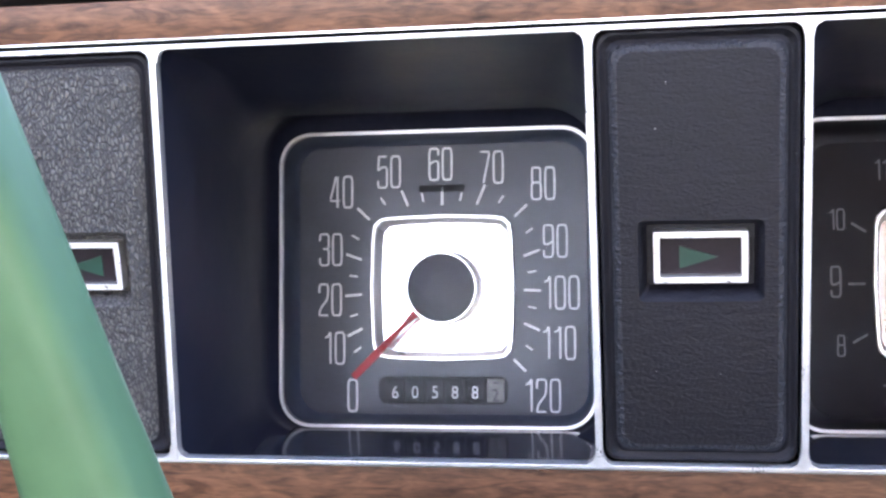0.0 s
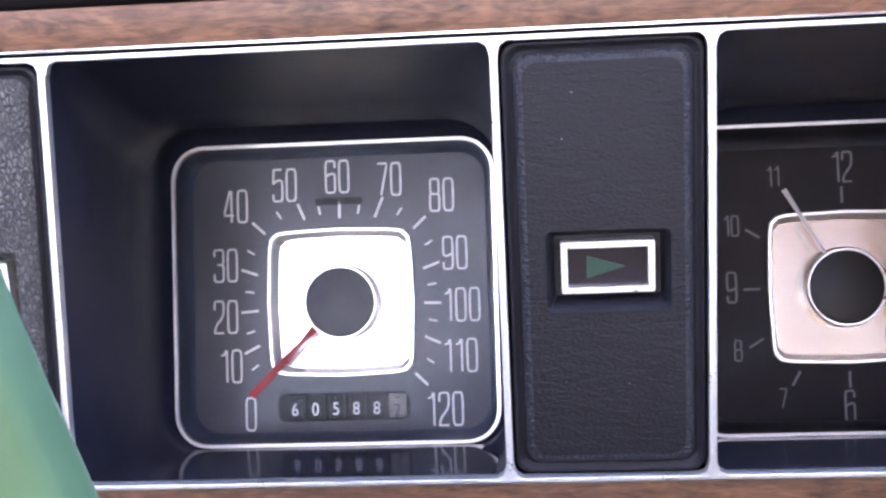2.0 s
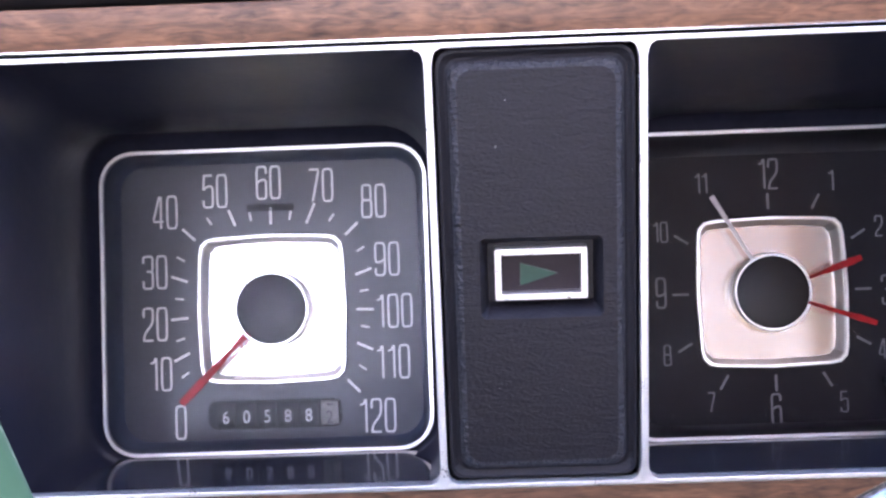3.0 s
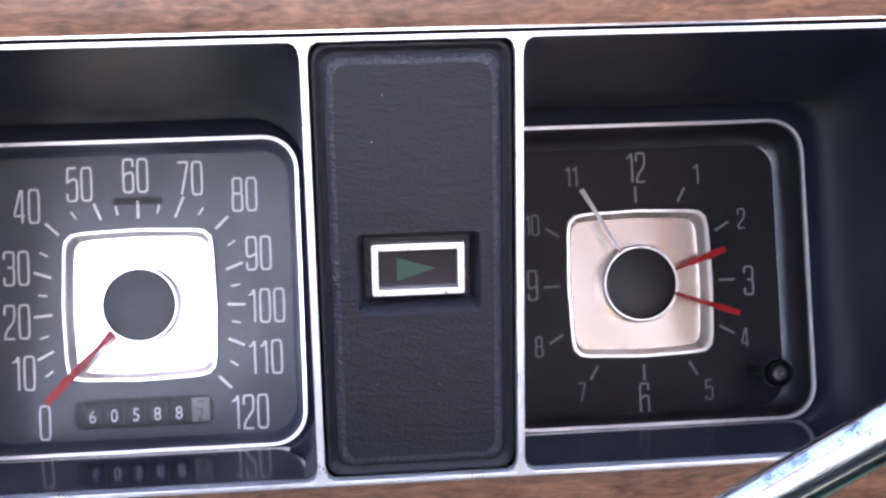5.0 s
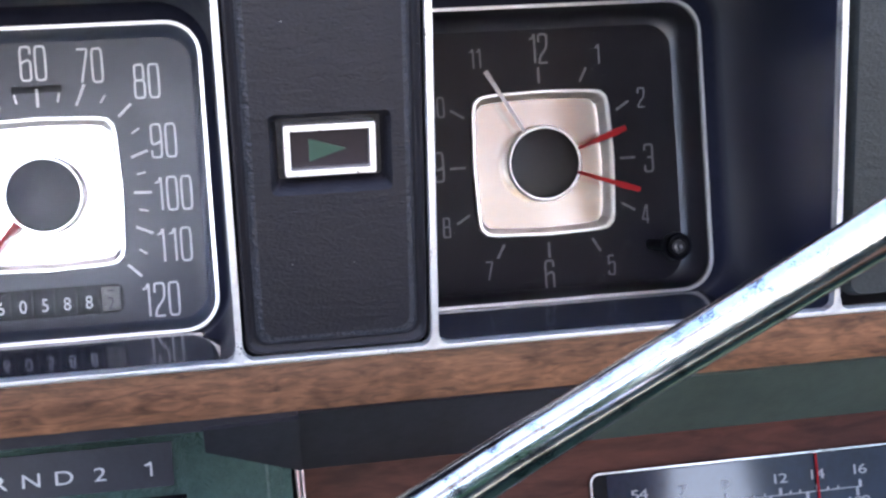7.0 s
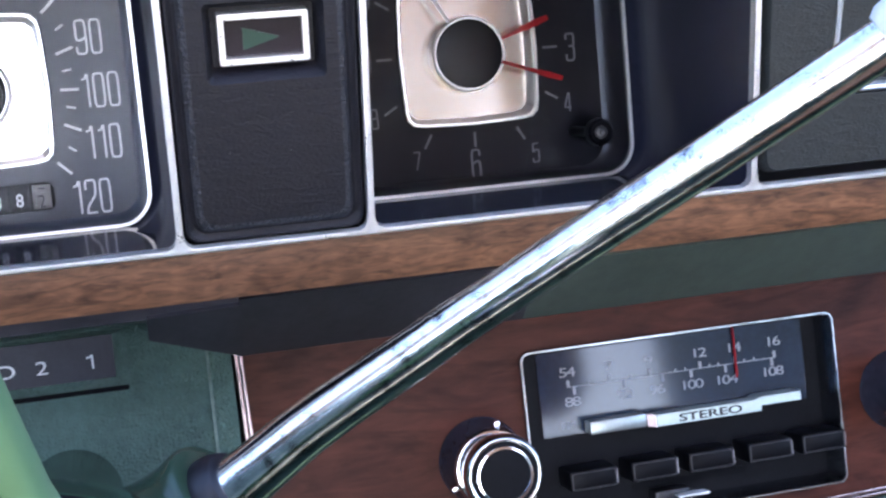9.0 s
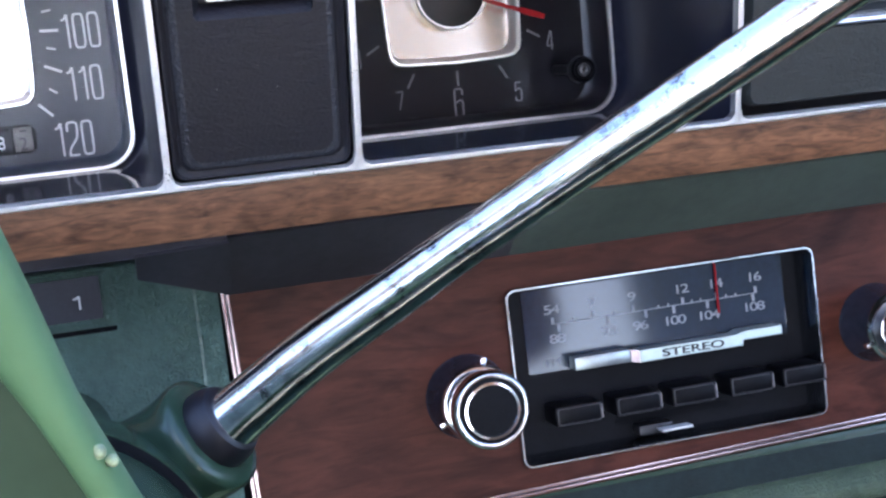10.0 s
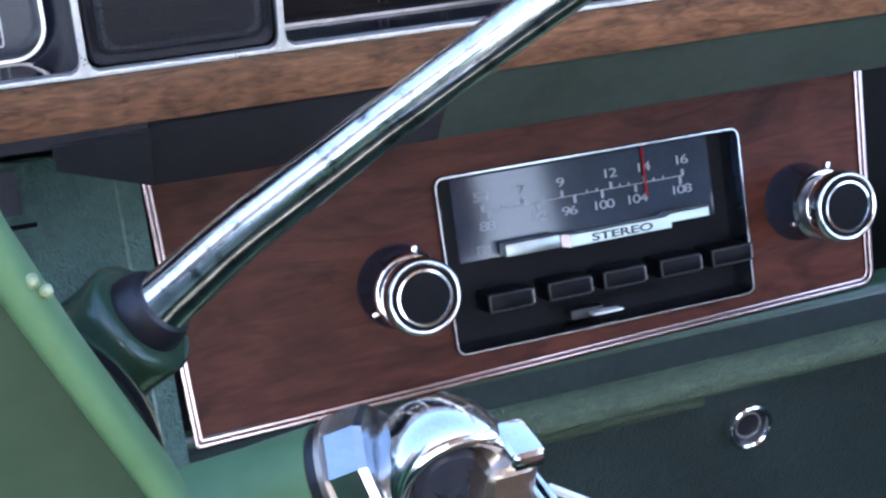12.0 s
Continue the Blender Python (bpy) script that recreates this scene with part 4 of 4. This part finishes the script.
bar = part("stereo_bar", plate(SB, 0.0010, 0.0090, 0.0004, [(x * 0.995, (z - 0.001) * 0.88 + 0.001) for x, z in SB]), BAR_GREY, radio, "satin slider bar lettered STEREO")
part("bar_joint", plate([(-0.0182, -0.0010), (-0.0142, -0.0021), (-0.0142, 0.0031), (-0.0182, 0.0041)], 0.0006, 0.0090), TRIM_CHROME, bar, "rosy bevelled joint")
part("bar_end", box(-0.0425, -0.0182, 0.0012, 0.0090, -0.0011, 0.0041, 0.0005), BAR_END, bar, "grey end of the bar")
lettered("STEREO", 0.0033, BLACK, bar, pose(0.0100, 0.0009, 0.0005), 1.85, "lettering", "black lettering STEREO", 0.022)
for x in (-0.0450, -0.0188, 0.0062, 0.0326, 0.0572):
    b = part("push_button", box(x - 0.0100, x + 0.0100, -0.0042, 0.0110, -0.0218, -0.0138, 0.0010, 2), BUTTON, radio, "glossy black push button")
    edge = rrect(0.0188, 0.0068, 0.0010, 3, x, -0.0178)
    part("button_edge", ring_frame(edge, [((p - x) * 0.955 + x, (q + 0.0178) * 0.90 - 0.0178) for p, q in edge], -0.0044, -0.0038), GREY_DARK, b, "rubbed grey edge")
    # Light grey strip paints the highlight along the button's right side.
    part("side_glint", box(x + 0.0094, x + 0.0102, -0.0040, 0.004, -0.0209, -0.0148, 0.0002, 1), GREY_HAND, b)
part("slot", plate(rrect(0.052, 0.0030, 0.0014, 4, 0.0017, -0.0272), 0.0108, 0.0112), ODO_BLACK, radio, "dark slider slot")
sl = part("slider", box(-0.0170, -0.0020, 0.0030, 0.0108, -0.0330, -0.0290, 0.0006), BLACK, radio, "black balance slider")
part("slider_tip", box(-0.0092, 0.0044, -0.0030, 0.0032, -0.0316, -0.0306, 0.0004), WHITE, sl, "pale slider tip")


def radio_knob(x, z, label):
    k = part("knob", lathe([(0.0172, 0.0012), (0.0172, -0.0004), (0.0166, -0.0012)], 44), GLOSS_BLACK, radio, label, pose(x, 0.002, z))
    part("shaft", lathe([(0.0168, -0.0008), (0.0158, -0.0040), (0.0144, -0.0090), (0.0133, -0.0140), (0.0128, -0.017)], 44), GLOSS_BLACK, k, "dark flared base")
    fl = part("flange", lathe([(0.0100, -0.0160), (0.0150, -0.0170), (0.0154, -0.0185), (0.0146, -0.0200), (0.0120, -0.0205)], 40), CHROME, k, "chrome tone ring")
    for a in (80, 200, 320):
        c, s = math.cos(radians(a)), math.sin(radians(a))
        part("lug", box(-0.0011, 0.0011, -0.0200, -0.0170, 0.0140, 0.0182, 0.0006), CHROME, fl, m=pose(0, 0, 0, 0, 90 - a, 0))
    part("grip", lathe([(0.0125, -0.0200), (0.0128, -0.0215), (0.0122, -0.0300)], 40), BLACK, k, "black grip")
    part("cap", lathe([(0.0126, -0.0250), (0.0146, -0.0272), (0.0152, -0.0312), (0.0150, -0.0332), (0.0145, -0.0347), (0.0138, -0.0355), (0.0131, -0.0356), (0.0126, -0.0350)], 48), CHROME, k, "chrome cap ring", angle=70)
    part("inlay", lathe([(0.0127, -0.0340), (0.0125, -0.0351), (0.0108, -0.0352)], 48), FACE_BLACK, k, "black inlay")
    part("inlay_ring", lathe([(0.0109, -0.0350), (0.0108, -0.0356), (0.0099, -0.0357), (0.0096, -0.0350)], 48), CHROME, k, "bright ring", angle=70)
    part("face", lathe([(0.0097, -0.0346), (0.0095, -0.0352), (0.0, -0.0350)], 40), DISC_BLACK, k, "black disc")


radio_knob(-0.0892, -0.0042, "chrome radio volume knob with a black face")
radio_knob(0.0966, -0.0016, "chrome radio tuning knob with a black face")

# ---- lower dashboard with a lock ----
low = thing("lower_dash", pose(0.2, 0.03, -0.2), "green padded lower dashboard edge", "dashboard")
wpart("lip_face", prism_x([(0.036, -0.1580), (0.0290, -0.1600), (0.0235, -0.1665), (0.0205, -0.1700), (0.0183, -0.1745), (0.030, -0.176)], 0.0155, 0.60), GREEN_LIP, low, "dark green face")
wpart("lip_edge", prism_x([(0.0362, -0.1577), (0.0310, -0.1588), (0.0288, -0.1595), (0.0268, -0.1608), (0.0250, -0.1632), (0.0262, -0.1634), (0.0330, -0.1600)], 0.0155, 0.60), GREEN, low, "glossy rounded upper edge", 60)
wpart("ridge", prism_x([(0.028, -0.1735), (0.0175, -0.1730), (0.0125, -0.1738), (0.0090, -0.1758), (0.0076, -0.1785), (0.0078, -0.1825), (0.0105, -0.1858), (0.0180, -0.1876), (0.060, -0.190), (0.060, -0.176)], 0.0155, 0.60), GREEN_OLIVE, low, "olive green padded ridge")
wpart("ledge", prism_x([(0.026, -0.1985), (0.024, -0.2000), (0.026, -0.2035), (0.050, -0.208), (0.050, -0.1980)], 0.0155, 0.2435), GREEN_OLIVE, low, "green moulded ledge")
# Shadow under the ridge, made as a solid black wedge.
wpart("shadow_strip", prism_x([(0.046, -0.189), (0.030, -0.1905), (0.034, -0.2040), (0.046, -0.2110)], 0.2440, 0.60), ODO_BLACK, low, "black strip painted as the shadow below the ridge")
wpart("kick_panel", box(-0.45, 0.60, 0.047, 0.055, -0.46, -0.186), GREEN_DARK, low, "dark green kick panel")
lock = thing("knob_lock", pose(0.2812, 0.047, -0.2362, -4, 0, 0), "round chrome lock on the green lower panel", "lock")
part("ring", lathe([(0.0118, 0.010), (0.0121, -0.002), (0.0124, -0.0050), (0.0118, -0.0070), (0.0107, -0.0076), (0.0097, -0.0070), (0.0091, -0.0054), (0.0086, -0.001)], 40), CHROME, lock)
part("barrel", lathe([(0.0098, -0.001), (0.0088, -0.0036), (0.0070, -0.0040), (0.0, -0.0040)], 32), BLACK, lock, "dark lock barrel")
part("barrel_ring", lathe([(0.0072, -0.0036), (0.0071, -0.0048), (0.0062, -0.0048), (0.0060, -0.0036)], 32), GREY_HAND, lock, "thin grey ring")

# ---- steering column, lever, ignition, wheel ----
def col_point(y):
    return Vector((-0.045, y, -0.055 - 0.3088 * (y + 0.12)))


COL = Matrix.Translation(col_point(-0.12)) @ pose(0, 0, 0, -17.16, 0, 0)
column = thing("steering_column", COL, "glossy green steering column with a black seam", "steering column")
part("jacket", lathe([(0.016, 0.19), (0.019, 0.065), (0.027, 0.048), (0.034, 0.040)], 56), GREEN, column)
part("shift_collar", lathe([(0.0280, 0.046), (0.0340, 0.041), (0.0390, 0.034), (0.0422, 0.024), (0.0435, 0.012), (0.0436, 0.0038)], 64), GREEN, column, "green shift collar")
part("seam", lathe([(0.0434, 0.0040), (0.0426, 0.0034), (0.0412, 0.0030), (0.0400, -0.006)], 64), ODO_BLACK, column, "black seam")
part("lock_housing", lathe([(0.0404, 0.0022), (0.0411, 0.0014), (0.0414, -0.0006), (0.0414, -0.060), (0.0412, -0.085), (0.0400, -0.098), (0.0300, -0.102)], 64), GREEN, column, "green lock housing")

LEVER = [(-0.020, -0.0785, -0.0520), (-0.008, -0.0825, -0.0425), (0.0042, -0.0864, -0.0325), (0.0140, -0.0898, -0.0230), (0.0251, -0.0935, -0.0122), (0.0462, -0.1007, 0.0051), (0.0596, -0.1052, 0.0164), (0.0722, -0.1095, 0.0262), (0.0899, -0.1155, 0.0402), (0.1083, -0.1218, 0.0544), (0.1228, -0.1267, 0.0657), (0.1371, -0.1316, 0.0768), (0.1465, -0.1348, 0.0842)]
d0 = (Vector(LEVER[3]) - Vector(LEVER[1])).normalized()
lever = thing("gear_lever", Matrix.Translation(LEVER[2]), "chrome column gear lever in a green boss", "lever")
d1 = (Vector(LEVER[-1]) - Vector(LEVER[-2])).normalized()
lever_end = Vector(LEVER[-1]) + d1 * 0.006
pts = [p + Vector((0.0004, 0, -0.0005)) for p in smooth_path(LEVER[2:] + [lever_end], 2)]
wpart("rod", tube(pts, lambda s: 0.0056 + 0.0029 * max(0.0, 1 - s / 0.5) ** 1.4, 32), LEVER_CHROME, lever, "worn chrome rod")


def along(p, d, prof, n=36):
    """A turned shape whose axis points along d from p; prof of (radius, distance)."""
    q = d.to_track_quat("Y", "Z").to_matrix().to_4x4()
    bm = lathe(prof, n)
    bm.transform(Matrix.Translation(p) @ q)
    return bm


b0 = Vector(LEVER[2])
wpart("bush", along(b0, d0, [(0.0084, 0.0022), (0.0097, 0.0015), (0.0107, -0.0006), (0.0112, -0.0030), (0.0113, -0.0060), (0.0106, -0.012)]), RUBBER, lever, "black rubber bush")
wpart("boss", along(b0, d0, [(0.0110, -0.0046), (0.0130, -0.0043), (0.0153, -0.0048), (0.0161, -0.0054), (0.0165, -0.0066), (0.0164, -0.0090), (0.0160, -0.0130), (0.0160, -0.0180), (0.0170, -0.0250), (0.0215, -0.040)], 56), GREEN, lever, "green moulded boss", 60)
wpart("tip", along(lever_end, d1, [(0.0058, -0.004), (0.0072, -0.002), (0.0085, 0.006), (0.0088, 0.03), (0.0070, 0.042), (0.0, 0.045)]), WHITE, lever, "pale lever grip")

igd = Vector((0.832, -0.346, 0.427)).normalized()
igp = Vector((0.0228, -0.2004, -0.0082))
ign = thing("ignition_lock", Matrix.Translation(igp), "chrome ignition lock with a key on a green stub", "ignition lock")
wpart("stub", along(igp, igd, [(0.0200, -0.066), (0.0158, -0.048), (0.0132, -0.033), (0.0121, -0.017), (0.0116, -0.0020)], 44), GREEN_WHEEL, ign, "green stub")
wpart("groove", along(igp, igd, [(0.0112, -0.0024), (0.0112, 0.0006)], 44), RUBBER, ign, "black groove")
wpart("band", along(igp, igd, [(0.0114, 0.0), (0.0120, 0.0002), (0.0121, 0.0013), (0.0115, 0.0016)], 44), BRASS, ign, "worn brass band")
wpart("collar", along(igp, igd, [(0.0117, 0.0015), (0.0120, 0.0022), (0.0120, 0.0076), (0.0112, 0.0090), (0.0100, 0.0094)], 9), BEZEL_CHROME, ign, "faceted chrome collar", 20)
igh = Vector((0.0388, -0.2136, -0.0046))
hood_x, hood_y = Vector((0.990, 0.120, -0.070)), Vector((0.090, -0.985, -0.110)).normalized()
hood_z = hood_x.cross(hood_y).normalized()
hood_x = hood_y.cross(hood_z)
HOOD = Matrix.Translation(igh) @ Matrix((hood_x, hood_y, hood_z)).transposed().to_4x4()


def on_hood(bm):
    bm.transform(HOOD)
    return bm


wpart("hood", on_hood(lathe([(0.0074, -0.0170), (0.0098, -0.0145), (0.0117, -0.0105), (0.0125, -0.0064), (0.0124, -0.0036), (0.0118, -0.0014), (0.0108, -0.0002), (0.0097, 0.0), (0.0088, -0.0008), (0.0083, -0.0026), (0.0081, -0.0090)], 56)), CHROME, ign, "polished chrome hood", 60)
wpart("socket", on_hood(lathe([(0.0100, -0.0060), (0.0094, -0.0080), (0.0, -0.0084)], 40)), BLACK, ign, "dark key socket")
wpart("lock_cylinder", on_hood(lathe([(0.0066, -0.0085), (0.0066, -0.0030), (0.0058, -0.0018), (0.0036, -0.0018), (0.0034, -0.0028), (0.0, -0.0028)], 32)), GLOSS_BLACK, ign, "dark lock cylinder")
# Brown mirrored in the chrome wing is put into its colour.
wpart("lock_wing", on_hood(box(0.0034, 0.0136, -0.0080, 0.0042, -0.0058, 0.0170, 0.0030, 3)), BRASS, ign, "turning wing with its brown reflection in the colour")
wpart("wing_cap", on_hood(box(0.0072, 0.0140, -0.0050, 0.0046, -0.0092, -0.0050, 0.0018, 3)), CHROME, ign, "bright chrome wing cap")
for x in (0.0128, 0.0150):
    wpart("key_bow", on_hood(box(x, x + 0.0013, -0.0030, 0.0068, 0.0010, 0.0130, 0.0005, 2)), CHROME, ign, "bright key bow")
kt = box(-0.0006, 0.0006, -0.0030, 0.0070, -0.0009, 0.0009, 0.0004, 1)
kt.transform(pose(0.0190, 0.004, 0.0030, 0, 0, -40))
wpart("key_tip", on_hood(kt), WHITE, ign, "pale key tip")

wheel = thing("steering_wheel", pose(-0.045, -0.250, -0.015), "green plastic steering wheel hub and broad spoke", "steering wheel")
# the spoke's edge nearest the dash and its width, by height
EDGE = [(-0.040, 0.0120, 0.0075), (0.000, 0.0022, 0.0046), (0.020, -0.0030, 0.0044), (0.040, -0.0092, 0.0042), (0.060, -0.0170, 0.0042), (0.075, -0.0221, 0.0048), (0.088, -0.0250, 0.0080), (0.100, -0.0282, 0.0136), (0.116, -0.0332, 0.0106), (0.140, -0.0402, 0.0100), (0.166, -0.0475, 0.0110), (0.184, -0.0560, 0.0120), (0.200, -0.0660, 0.0130)]


def bar_section(x, z, w, depth, y, n=20, p=2.6):
    """A rounded section of a spoke that ends at x, lying level at z."""
    return [(x - w / 2 + px, y + py, z) for px, py in squircle(w / 2, p, n, depth)]


wpart("spoke", loft([bar_section(x, z, w, 0.0050, -0.2490, 28, 4.0 if z > 0.09 else 2.6) for z, x, w in EDGE], True, True), GREEN_WHEEL, wheel, "pale green spoke", 70)
for x, y, z, r in ((-0.0205, -0.2530, 0.0704, 0.0008), (-0.0193, -0.2526, 0.0688, 0.0007)):
    chip = lathe([(r * 1.1, 0.0008), (r * 0.9, 0.0002), (r * 0.5, -0.0001), (0.0, -0.0002)], 14)
    chip.transform(pose(x, y, z, 0, 20, 22))
    wpart("worn_chip", chip, CHIP, wheel, "pale worn chip on the spoke", 60)
# Shaded inner face of the spoke, added as a separate darker part.
FACE_ROWS = [(-0.040, 0.0095, -0.080), (0.000, 0.0002, -0.085), (0.040, -0.0112, -0.080), (0.066, -0.0208, -0.070), (0.084, -0.0268, -0.058), (0.093, -0.0320, -0.048), (0.097, -0.0345, -0.043)]
wpart("shaded_spoke_face", loft([bar_section(x, z, x - l, 0.0036, -0.2462, 28, 4.0) for z, x, l in FACE_ROWS], True, True), GREEN_SHADED, wheel, "inner spoke face, its shade put into a darker green", 60)
hubm = lathe([(0.0, -0.004), (0.028, -0.003), (0.038, 0.001), (0.041, 0.008), (0.036, 0.016), (0.0, 0.018)], 48)
part("hub", hubm, GREEN_WHEEL, wheel, "green wheel hub", pose(0, 0, 0, -17, 0, 0))
